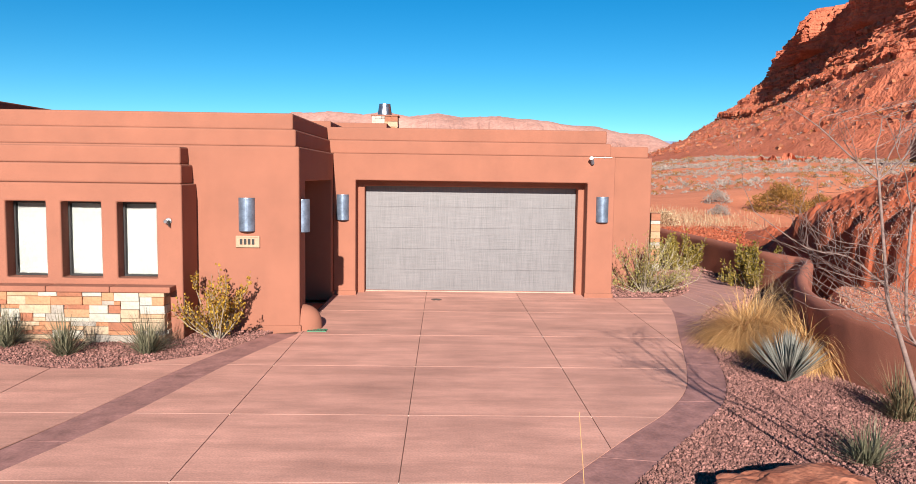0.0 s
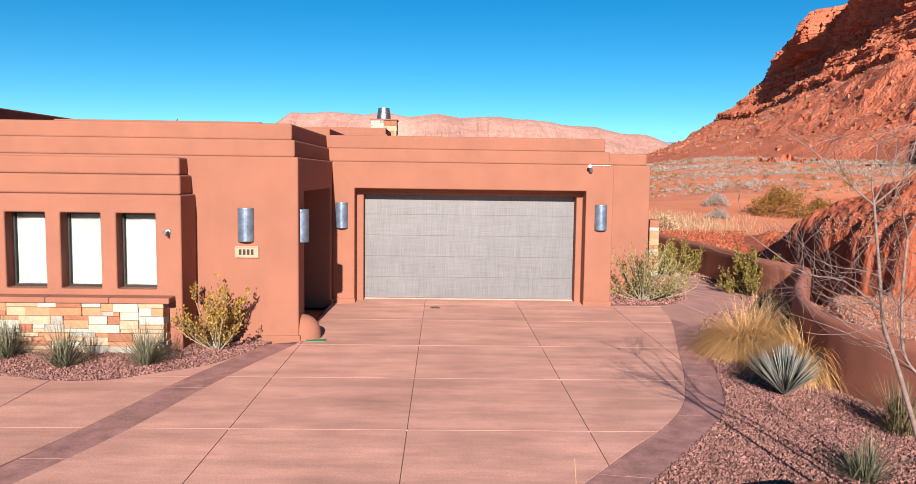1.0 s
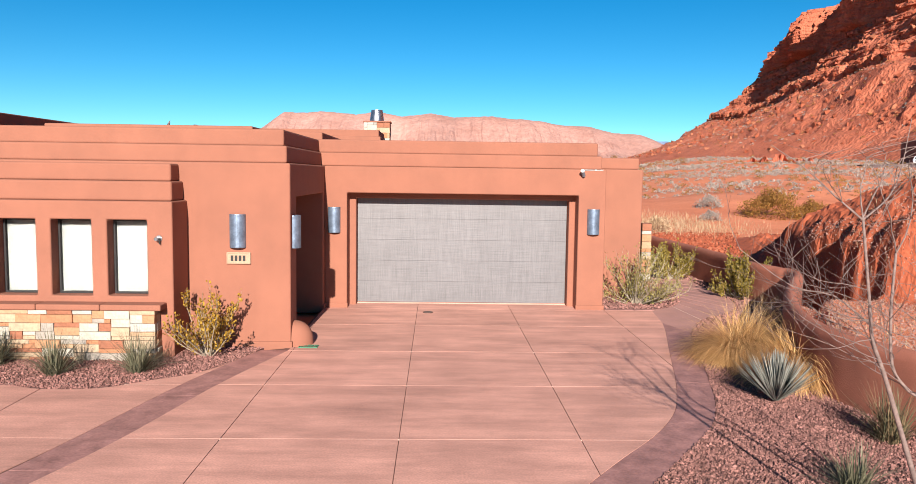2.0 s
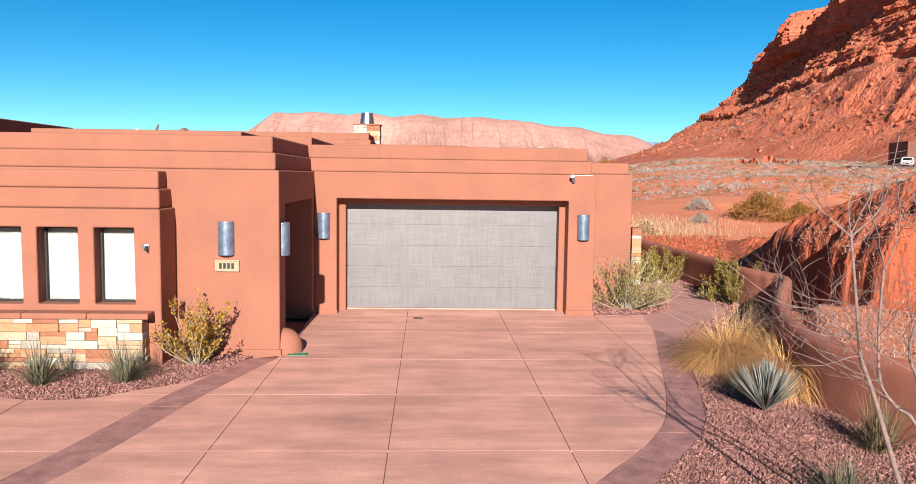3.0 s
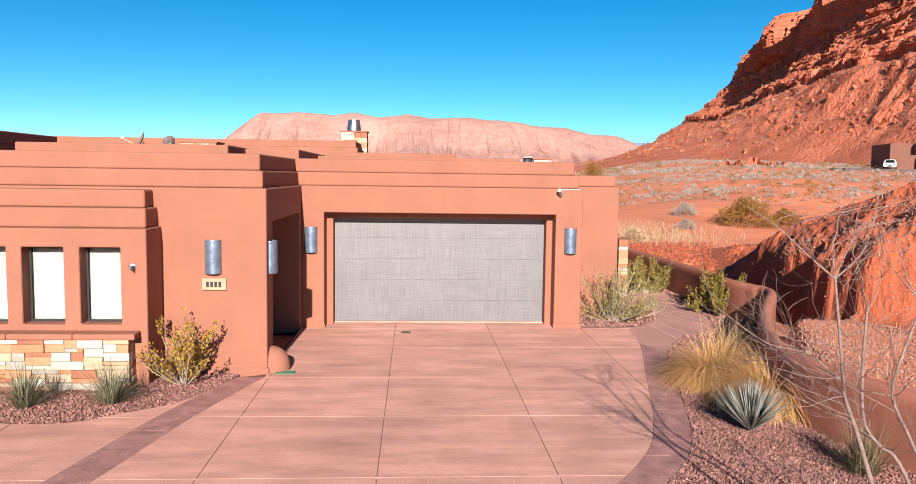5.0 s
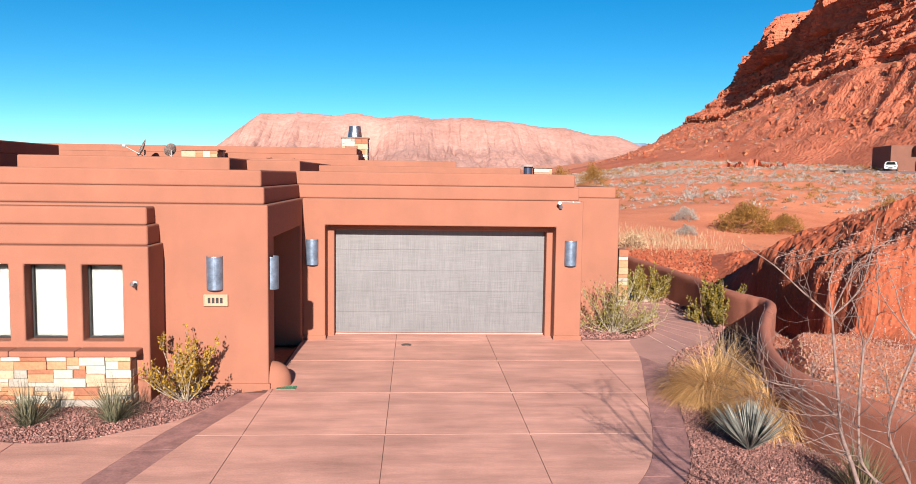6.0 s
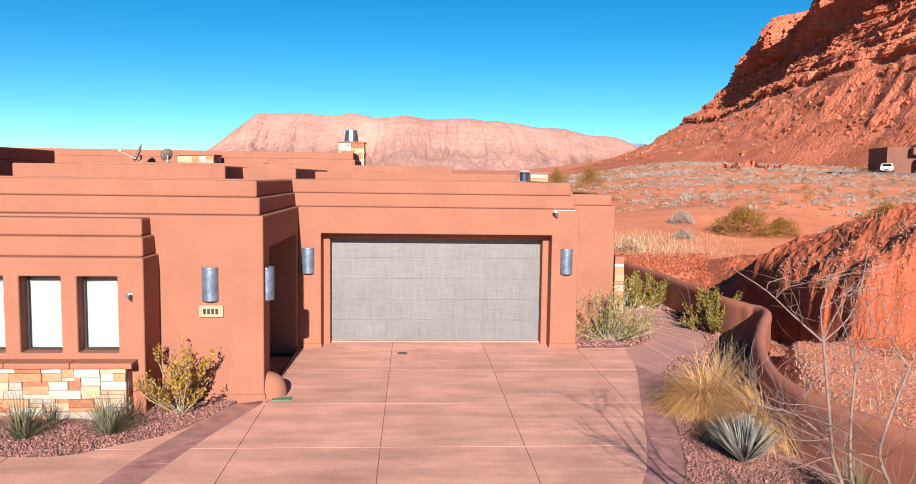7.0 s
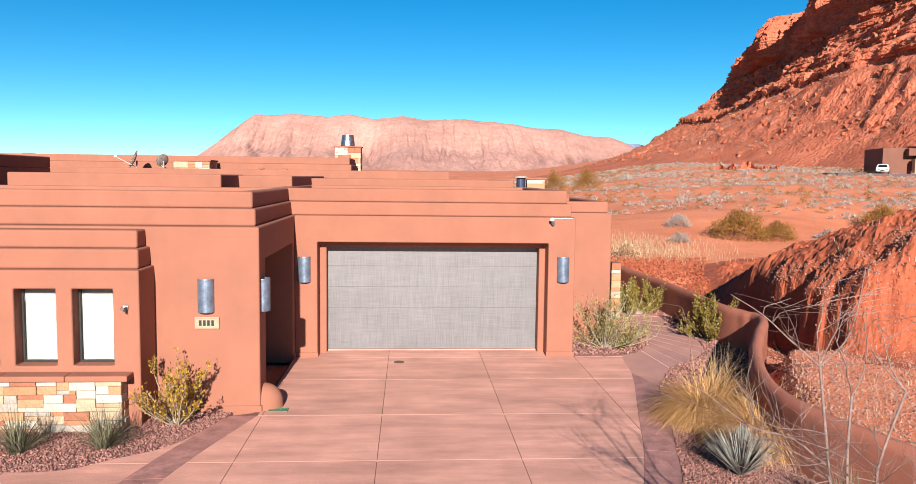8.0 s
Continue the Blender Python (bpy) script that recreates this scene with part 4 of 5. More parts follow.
for y in ROWS_Y[4:6]:
    e = span(apron, y)
    part("joint_strip", box(e[0] + 0.02, e[1] - 0.02, y - 0.012, y + 0.012, -0.02, -0.0035, 0), CAULK, driveway, "pale joint sealant")
part("bedding", prism(apron, -0.13, -0.0105, 0), JOINT, driveway)

# footpath round the garage
P_L = [(4.38, 15.45), (4.95, 15.93), (5.38, 16.7), (5.62, 17.6), (5.72, 18.4), (5.8, 19.4), (5.9, 20.3), (5.7, 22.0), (5.2, 24.5)]
P_R = [(4.4, 12.9), (5.07, 14.2), (5.84, 14.92), (6.46, 15.91), (6.74, 16.96), (6.8, 18.5), (6.86, 19.9), (6.8, 22.0), (6.4, 24.6)]
path = thing("footpath", (6, 18, -0.02), "winding pink concrete footpath with tooled joints", "path", kind="structure")
pl, pr = along([(*p, 0) for p in P_L], 97), along([(*p, 0) for p in P_R], 97)
part("bedding", prism([tuple(v.xy) for v in pl] + [tuple(v.xy) for v in pr[::-1]], -0.13, -0.009, 0), CAULK, path)
part("slab", prism([(4.12, 13.9), (4.3, 15.32), (4.38, 15.45)] + [tuple(v.xy) for v in pl[1:13]] + [tuple(v.xy) for v in pr[12::-1]] , -0.1, -0.004), PATHC, path)
for k in range(12, 96, 7):
    a, b = [v.xy for v in pl[k:k + 8]], [v.xy for v in pr[k:k + 8]]
    t = (a[1] - a[0]).normalized() * 0.04
    a[0], b[0] = a[0] + t, b[0] + t
    part("slab", prism([tuple(v) for v in a] + [tuple(v) for v in b[::-1]], -0.1, -0.003), PATHC, path)


# ---- gravel ----
def inside(poly, x, y):
    c = False
    j = len(poly) - 1
    for i in range(len(poly)):
        (xi, yi), (xj, yj) = poly[i], poly[j]
        if (yi > y) != (yj > y) and x < (xj - xi) * (y - yi) / (yj - yi) + xi:
            c = not c
        j = i
    return c


BLOCK = np.array([(-1, -0.8, -0.6), (1, -0.9, -0.5), (0.8, 1, -0.6), (-0.9, 0.8, -0.7), (-0.7, -0.6, 0.7), (0.75, -0.5, 0.6), (0.5, 0.7, 0.8), (-0.6, 0.6, 0.6)])
BLOCK_F = [(0, 1, 5, 4), (1, 2, 6, 5), (2, 3, 7, 6), (3, 0, 4, 7), (4, 5, 6, 7)]


def pebbles(name, spots, material, label, parent=None):
    """Loose stones; a spot is x, y, z and size."""
    rnd = np.random.RandomState(len(spots))
    verts, faces = [], []
    for i, (x, y, z, r) in enumerate(spots):
        e = Euler(rnd.uniform(-3, 3, 3)).to_matrix()
        pts = (BLOCK * rnd.uniform(0.55, 1.2, (1, 3)) + rnd.uniform(-0.25, 0.25, (8, 3))) @ np.array(e) * r
        verts.extend((pts + (x, y, z)).tolist())
        o = i * 8
        faces.extend([tuple(o + k for k in f) for f in BLOCK_F])
        faces.append((o + 3, o + 2, o + 1, o))
    return tagged(raw(name, verts, faces, material), label, "gravel", kind="stuff")


def scatter(poly, n, lo, hi, z=0.0, seed=1, zf=None):
    rnd = random.Random(seed)
    xs, ys = [p[0] for p in poly], [p[1] for p in poly]
    out = []
    while len(out) < n:
        x, y = rnd.uniform(min(xs), max(xs)), rnd.uniform(min(ys), max(ys))
        if inside(poly, x, y):
            r = lo + (hi - lo) * rnd.random() ** 2.5
            out.append((x, y, (zf(x, y) if zf else z) + r * 0.25, r))
    return out


bedl = bed_l + [(-3.55, 11.36), (-4.86, 11.36), (-4.86, 10.6), (-9.5, 10.5)]
tagged(link("gravel_bed", prism(bedl, -0.13, -0.006, 0), GRAVELBED), "bed of pink crushed gravel under the windows", "gravel bed", kind="structure")
wall_pts = [(p.x, p.y) for p in WALL_CURVE]
bedr = [(0.0, 3.3)] + rout[3:] + [tuple(v.xy) for v in pr[::6]] + [q for q in wall_pts if q[1] < 24.5] + [(6.6, 0.5), (0, 0.5)]
tagged(link("gravel_bed", prism(bedr, -0.13, -0.01, 0), GRAVELBED), "bed of pink crushed gravel between path and wall", "gravel bed", kind="structure")
bedg = [(3.2, 15.53), (4.36, 15.54)] + [tuple(v.xy) for v in pl[4::5]] + [(4.5, 24), (4.5, 17.2), (3.2, 17.2)]
tagged(link("gravel_bed", prism(bedg, -0.13, -0.01, 0), GRAVELBED), "bed of pink crushed gravel beside the garage", "gravel bed", kind="structure")
pebbles("gravel", scatter(bedl, 12000, 0.008, 0.022, 0.0, 2), GRAVEL, "pink crushed gravel under the windows")
front_bed = [q for q in rout if q[1] > 4.0] + [(5.5, 12.6)] + [q for q in wall_pts if 4.0 < q[1] < 11.2] + [(1.0, 4.0)]
pebbles("gravel", scatter(front_bed, 52000, 0.006, 0.018, 0.0, 3), GRAVEL, "pink crushed gravel between driveway and wall")
pebbles("gravel", scatter([tuple(v.xy) for v in pr[:90:4]] + [q for q in wall_pts if 12.5 < q[1] < 24][::1], 6000, 0.014, 0.035, 0.0, 4), GRAVEL, "pink crushed gravel along the footpath")
pebbles("gravel", scatter(bedg, 4500, 0.013, 0.035, 0.0, 5), GRAVEL, "pink crushed gravel beside the garage")
behind = [(x + 0.2, y) for x, y in wall_pts if 6 < y < 17.5] + [(9.5, 6), (11.5, 11), (11, 13.5), (9.3, 15), (8.9, 17.5)][::1]
pebbles("gravel", scatter(behind, 20000, 0.008, 0.024, 0, 6, ground_z), RUBBLE, "coarse red rubble behind the garden wall")
bankpoly = [(8.5, 12.8), (10, 11.6), (14, 10.5), (22, 14), (22, 30), (12, 28), (9, 21), (8.5, 17)]
pebbles("rubble", scatter(bankpoly, 3000, 0.008, 0.026, 0, 8, ground_z), BANKROCK, "loose red rubble on the cut bank")

pebbles("rubble", scatter([(8.1, 19.5), (9.0, 21), (10.3, 26), (12.5, 31), (8.2, 31), (7.7, 25)], 2600, 0.015, 0.07, 0, 12, ground_z), BANKROCK, "loose red rubble between the wall and the bank")


# ---- plants ----
class Mesh:
    """Collects tubes, blades and leaves for one mesh."""

    def __init__(self):
        self.v, self.f = [], []

    def tube(self, pts, r0, r1, sides=5):
        o = len(self.v)
        n = len(pts)
        for i, p in enumerate(pts):
            d = (pts[min(i + 1, n - 1)] - pts[max(i - 1, 0)]).normalized()
            a = d.cross(Vector((0.31, 0.9, 0.2))).normalized()
            b = d.cross(a)
            r = r0 + (r1 - r0) * i / (n - 1)
            for k in range(sides):
                t = 2 * math.pi * k / sides
                self.v.append(tuple(p + (a * math.cos(t) + b * math.sin(t)) * r))
        for i in range(n - 1):
            for k in range(sides):
                k2 = (k + 1) % sides
                self.f.append((o + i * sides + k, o + i * sides + k2, o + (i + 1) * sides + k2, o + (i + 1) * sides + k))
        self.f.append(tuple(o + (n - 1) * sides + k for k in range(sides)))

    def blade(self, root, way, length, width, droop, steps=4):
        """A tapering strip that leaves the root along way and bows down."""
        o = len(self.v)
        side = way.cross(Vector((0, 0, 1)))
        side = side.normalized() if side.length > 1e-4 else Vector((1, 0, 0))
        p, d = root.copy(), way.normalized()
        for i in range(steps + 1):
            w = width * (1 - (i / steps) ** 1.6) * 0.5
            if i < steps:
                self.v += [tuple(p - side * w), tuple(p + side * w)]
            else:
                self.v.append(tuple(p))
            p = p + d * (length / steps)
            d = (d + Vector((0, 0, -droop / steps))).normalized()
        for i in range(steps - 1):
            a = o + 2 * i
            self.f.append((a, a + 1, a + 3, a + 2))
        a = o + 2 * (steps - 1)
        self.f.append((a, a + 1, a + 2))

    def leaf(self, p, d, length, width, rnd):
        o = len(self.v)
        s = d.cross(Vector((rnd.uniform(-1, 1), rnd.uniform(-1, 1), rnd.uniform(-1, 1)))).normalized() * width * 0.5
        m = p + d * length * 0.5
        self.v += [tuple(p), tuple(m - s), tuple(p + d * length), tuple(m + s)]
        self.f.append((o, o + 1, o + 2, o + 3))

    def put(self, name, material, parent=None, smooth=False):
        return raw(name, self.v, self.f, material, parent, smooth=smooth)


def dome_way(rnd, low, high):
    a, e = rnd.uniform(0, 2 * math.pi), radians(rnd.uniform(low, high))
    return Vector((math.cos(a) * math.cos(e), math.sin(a) * math.cos(e), math.sin(e)))


def grass_tuft(name, at, n, length, width, spread_r, low, droop, material, label, category, group="", seed=1, lean=(0, 0), z=0.0, high=88):
    rnd = random.Random(seed)
    m = Mesh()
    for _ in range(n):
        w = dome_way(rnd, low, high)
        w = (w + Vector((lean[0], lean[1], 0))).normalized()
        r = spread_r * rnd.random() ** 0.7
        a = rnd.uniform(0, 2 * math.pi)
        root = Vector((r * math.cos(a) + w.x * 0.05, r * math.sin(a) + w.y * 0.05, -0.01))
        m.blade(root, w, length * rnd.uniform(0.55, 1.1), width * rnd.uniform(0.7, 1.2), droop * rnd.uniform(0.5, 1.3), 6)
    ob = m.put(name, material)
    ob.location = (*at, z)
    return tagged(ob, label, category, group)


# tufts under the windows
for i, (x, y, s) in enumerate(((-7.35, 10.0, 0.95), (-6.22, 9.5, 1.0), (-5.06, 9.66, 1.0))):
    grass_tuft("yucca", (x, y), 300, 0.74 * s, 0.014, 0.10, 24, 0.6, YUCCA, "grey-green spiky yucca tuft in pink gravel", "yucca", "yuccas under the windows", 11 + i)
# along the garden wall
grass_tuft("yucca", (4.68, 6.75), 260, 0.74, 0.014, 0.12, 28, 0.35, REDYUCCA, "brownish green yucca tuft beside the garden wall", "yucca", "", 21)
grass_tuft("yucca", (3.5, 5.38), 190, 0.55, 0.014, 0.10, 16, 0.4, YUCCA, "sparse grey-green yucca tuft in pink gravel", "yucca", "", 22)
grass_tuft("ornamental_grass", (4.5, 10.75), 3800, 1.35, 0.009, 0.24, 22, 2.5, STRAW, "large golden dry ornamental grass clump", "grass", "golden grass clumps", 31, (-0.2, -0.05), high=70)
grass_tuft("ornamental_grass", (4.85, 9.5), 3800, 1.38, 0.009, 0.24, 22, 2.5, STRAW, "large golden dry ornamental grass clump", "grass", "golden grass clumps", 32, (0.05, -0.05), high=70)
grass_tuft("ornamental_grass", (5.35, 12.3), 110, 1.1, 0.007, 0.15, 40, 0.5, DRY, "thin golden dry grass stalks by the wall", "grass", "", 33)


def blue_yucca(at, label):
    plant = thing("blue_yucca", (*at, 0), label, "yucca")
    rnd = random.Random(41)
    bm = bmesh.new()
    L, Wd = 0.68, 0.020
    rows = []
    for i in range(5):
        u = i / 4
        w = Wd * 0.5 * (0.8 + 0.5 * u) * (1 - u ** 3)
        rows.append([bm.verts.new((sx * w, 0.0 - (0.006 if sx == 0 else 0), u * L)) for sx in (-1, 0, 1)] if i < 4 else [bm.verts.new((0, 0, L))])
    for i in range(3):
        for k in range(2):
            bm.faces.new((rows[i][k], rows[i][k + 1], rows[i + 1][k + 1], rows[i + 1][k]))
    for k in range(2):
        bm.faces.new((rows[3][k], rows[3][k + 1], rows[4][0]))
    one = part("leaf", bm, BLUEYUCCA, plant)
    for i in range(299):
        ob = one if i == 0 else new("leaf", one.data)
        ob.parent = plant
        ob.matrix_parent_inverse = Matrix()
        w = dome_way(rnd, 33, 89)
        q = w.to_track_quat("Z", "Y").to_matrix().to_4x4()
        sc = rnd.uniform(0.8, 1.08)
        ob.matrix_basis = Matrix.Translation(Vector((w.x * 0.05, w.y * 0.05, 0.06))) @ q @ Matrix.Diagonal((1, 1, sc, 1))


blue_yucca((3.98, 8.2), "blue-grey spiky yucca rosette in pink gravel")


def shrub(name, at, height, width, stems, leaves, size, aspect, material, label, seed, low=35, stem_mat=None, clump=0.12, z=0.0, twig=5, category="shrub", group="", thick=0.011):
    """Stems fan out from the root, side twigs carry leaves."""
    rnd = random.Random(seed)
    plant = thing(name, (*at, z), label, category, group)
    lv = Mesh()
    tips = []
    for _ in range(stems):
        w = dome_way(rnd, low, 86)
        reach = height * rnd.uniform(0.7, 1.05)
        pts, p, d = [], Vector((w.x * 0.04, w.y * 0.04, -0.03)), Vector((w.x * width / height, w.y * width / height, w.z)).normalized()
        for i in range(6):
            pts.append(p.copy())
            p = p + d * reach / 5
            d = (d + Vector((rnd.uniform(-0.16, 0.16), rnd.uniform(-0.16, 0.16), 0.08))).normalized()
        m = Mesh()
        m.tube(pts, thick, thick * 0.3, 5)
        for k in range(twig):
            i = rnd.randint(1, 4)
            b = pts[i].lerp(pts[i + 1], rnd.random())
            dd = (dome_way(rnd, 5, 80) + d).normalized()
            q = [b, b + dd * reach * 0.12, b + dd * reach * 0.2 + Vector((0, 0, reach * 0.06))]
            m.tube(q, thick * 0.4, thick * 0.15, 3)
            tips += [(q[1], dd), (q[2], dd)]
        tips += [(pts[4], d), (pts[5], d)]
        m.put("stem", stem_mat or STEMS, plant).matrix_parent_inverse = Matrix()
    for _ in range(leaves):
        p, d = rnd.choice(tips)
        e = (d + dome_way(rnd, -40, 80) * 1.1).normalized()
        lv.leaf(p - d * rnd.uniform(0, clump) + dome_way(rnd, -60, 80) * clump * 0.25, e, size * rnd.uniform(0.6, 1.2), size * aspect, rnd)
    lv.put("leaves", material, plant).matrix_parent_inverse = Matrix()
    return plant


shrub("yellow_shrub", (-4.3, 10.72), 1.05, 0.95, 22, 2300, 0.06, 0.55, YELLOW, "leggy shrub with yellow leaves against the stucco", 51, 12, None, 0.14, twig=8)
shrub("olive_shrub", (4.15, 16.3), 1.25, 1.3, 34, 3600, 0.085, 0.24, OLIVE, "olive-green desert shrub with pale bare stems", 52, 10, None, 0.24, thick=0.013, twig=8)
shrub("green_shrub", (6.28, 20.9), 1.05, 0.95, 30, 5200, 0.085, 0.45, LIME, "dense yellow-green shrub beside the footpath", 53, 8, None, 0.2, group="shrubs along the wall", twig=8)
shrub("green_shrub", (7.08, 17.3), 1.05, 1.0, 30, 5200, 0.085, 0.45, LIME, "dense yellow-green shrub beside the footpath", 54, 10, None, 0.2, group="shrubs along the wall", twig=8)
shrub("green_shrub", (5.35, 20.2), 1.2, 0.7, 18, 2200, 0.08, 0.4, OLIVE, "dark green shrub behind the garage corner", 55, 30, None, 0.2, twig=8)


def bare_tree(label):
    tree = thing("bare_tree", (3.3, 3.45, 0), label, "tree")
    rnd = random.Random(5)
    stems = [[(3.2, 3.45, -0.1), (3.0, 3.45, 0.45), (2.75, 3.45, 1.14), (2.58, 3.45, 1.62), (2.47, 3.45, 1.90), (2.43, 3.45, 2.18), (2.36, 3.47, 2.76)],
             [(3.3, 3.45, -0.1), (3.12, 3.45, 0.9), (2.91, 3.46, 1.40), (2.75, 3.47, 1.54), (2.64, 3.48, 1.71), (2.62, 3.5, 2.10), (2.66, 3.55, 2.5)],
             [(3.35, 3.42, -0.1), (3.2, 3.4, 1.0), (2.94, 3.38, 1.58), (2.77, 3.36, 1.90), (2.78, 3.34, 2.14), (2.9, 3.3, 2.6)],
             [(3.4, 3.5, -0.1), (3.5, 3.55, 0.8), (3.5, 3.6, 1.6), (3.4, 3.7, 2.3)]]

    def grow(bits, p, d, length, r, depth):
        n = 6
        pts = [p]
        for i in range(n):
            d = (d + Vector((rnd.uniform(-0.25, 0.25), rnd.uniform(-0.25, 0.25), rnd.uniform(-0.12, 0.2)))).normalized()
            if pts[-1].z > 3.1:
                d.z = min(d.z, 0.25)
            pts.append(pts[-1] + d * length / n)
        bits.tube(pts, r, r * 0.4, 5 if depth < 1 else 3)
        if depth >= 2 or length < 0.14:
            return
        for k in range(rnd.randint(2, 3)):
            i = rnd.randint(2, n)
            dd = (d + dome_way(rnd, -35, 60) * 1.0).normalized()
            grow(bits, pts[i], dd, length * rnd.uniform(0.45, 0.75), max(0.002, r * 0.5), depth + 1)

    for limb in ([(2.36, 3.47, 2.74), (2.15, 3.5, 2.92), (1.95, 3.52, 3.1), (1.7, 3.5, 3.25)], [(2.36, 3.47, 2.74), (2.55, 3.5, 2.9), (2.64, 3.52, 3.1), (2.68, 3.5, 3.45)],
                 [(2.45, 3.45, 2.0), (2.2, 3.5, 2.2), (1.95, 3.6, 2.25), (1.6, 3.7, 2.5)]):
        b = Mesh()
        pts = along(limb, 10)
        b.tube(pts, 0.0075, 0.0025, 6)
        for k in range(6):
            d = (pts[-1] - pts[0]).normalized() + dome_way(rnd, -30, 60) * 0.9
            grow(b, pts[rnd.randint(2, 9)], d.normalized(), rnd.uniform(0.3, 0.6), 0.0034, 1)
        b.put("branch", BARK, tree)
    for i, st in enumerate(stems):
        pts = along(st, 22)
        m = Mesh()
        m.tube(pts, (0.023, 0.017, 0.015, 0.014)[i], 0.009, 9)
        m.put("trunk", BARK, tree, smooth=True)
        for k in range(9 if i < 3 else 5):
            j = 9 + k + rnd.randint(0, 1)
            d = dome_way(rnd, -5, 50)
            if d.x > 0.25:
                d.x *= -0.8
            b = Mesh()
            grow(b, pts[j], d, rnd.uniform(0.4, 0.85), 0.0038, 0)
            b.put("branch", BARK, tree)
        for k in range(2):
            d = Vector((rnd.uniform(-0.8, 0.8), rnd.uniform(-0.5, 0.5), 0.75)).normalized()
            b = Mesh()
            grow(b, pts[-1], d, rnd.uniform(0.5, 0.8), 0.006, 0)
            b.put("branch", BARK, tree)


bare_tree("bare leafless tree with several pale curving stems")


def boulder(name, at, size, seed, label, turn=0):
    bm = bmesh.new()
    bmesh.ops.create_icosphere(bm, subdivisions=5, radius=1.0)
    for v in bm.verts:
        c = v.co.copy()
        q = Vector([math.copysign(abs(a) ** 0.7, a) for a in c])
        k = 1 + 0.22 * noise.noise(c * 1.3 + Vector((seed, 0, 0))) + 0.08 * noise.noise(c * 4 + Vector((0, seed, 0))) + 0.025 * noise.noise(c * 12)
        k += 0.05 * round(2 * noise.noise(c * 2.2 + Vector((0, 0, seed))))
        v.co = Vector((q.x * size[0], q.y * size[1], q.z * size[2])) * k
    ob = link(name, bm, BOULDER, smooth=False)
    ob.matrix_basis = pose(*at, 0, 0, turn)
    return tagged(ob, label, "boulder")


BOULDER = mat("red_boulder", (0.30, 0.075, 0.04), 0.85, (0.55, 1.35), 3.0, 25, 0.6, 0.02, tint=(0.38, 0.15, 0.09))
boulder("boulder", (2.35, 4.22, 0.06), (0.68, 0.42, 0.27), 3.0, "rough red sandstone boulder lying in gravel", 8)

# a dry stalk by the drive
m = Mesh()
m.tube(along([(-0.12, 0.8, -0.1), (-0.14, 0.8, 0.8), (-0.13, 0.79, 1.5), (-0.16, 0.8, 1.92)], 14), 0.0025, 0.001, 5)
tagged(m.put("dry_stalk", STRAW), "thin dry straw-coloured plant stalk", "stalk")


# ---- desert growth ----
def bush_cloud(m, p, r, n, rnd, flat=0.75, leaf=0.12):
    for _ in range(n):
        w = dome_way(rnd, -5, 88)
        q = Vector((w.x * r, w.y * r, w.z * r * flat)) * rnd.uniform(0.55, 1.0) * (0.85 + 0.3 * noise.noise((p.x + w.x * 2, p.y + w.y * 2, w.z * 2)))
        m.leaf(p + q, (w + dome_way(rnd, -20, 80)).normalized(), leaf * r * rnd.uniform(0.7, 1.4), leaf * r * 0.5, rnd)


def sector(rnd, r0, r1, a0, a1):
    r = math.sqrt(rnd.uniform(r0 * r0, r1 * r1))
    a = radians(rnd.uniform(a0, a1))
    return -0.6 + r * math.sin(a), -1.8 + r * math.cos(a)


rnd = random.Random(77)
sage, creo = Mesh(), Mesh()
for k in range(9500):
    x, y = sector(rnd, 36, 230, 2, 42)
    r = (0.2 + 0.4 * rnd.random() ** 2) * (1 if y < 120 else 1.25)
    if noise.noise((x * 0.04, y * 0.04, 11)) < -0.22 and y < 70:
        continue
    z = ground_z(x, y)
    far = math.hypot(x, y) > 110
    if far and rnd.random() < 0.15:
        continue
    if rnd.random() < 0.86:
        bush_cloud(sage, Vector((x, y, z)), r, 20 if far else 36, rnd, 0.62, 0.5 if far else 0.36)
    else:
        bush_cloud(creo, Vector((x, y, z)), r * 1.3, 30 if far else 60, rnd, 0.8, 0.36 if far else 0.24)
mesa_pts = np.empty(len(bpy.data.objects["mesa"].data.vertices) * 3)
bpy.data.objects["mesa"].data.vertices.foreach_get("co", mesa_pts)
mesa_pts = mesa_pts.reshape(-1, 3)
mesa_pts = mesa_pts[(mesa_pts[:, 2] > 12) & (mesa_pts[:, 2] < 36) & (mesa_pts[:, 1] > 130)]
for i in np.random.RandomState(9).choice(len(mesa_pts), 1800, replace=False):
    bush_cloud(sage if i % 3 else creo, Vector(mesa_pts[i]), rnd.uniform(0.3, 0.7), 16, rnd, 0.7, 0.5)
tagged(sage.put("sagebrush", SAGE), "pale grey sagebrush dotted over the desert plain", "sagebrush", kind="stuff")
tagged(creo.put("creosote_brush", CREOSOTE), "olive creosote brush dotted over the desert plain", "brush", kind="stuff")

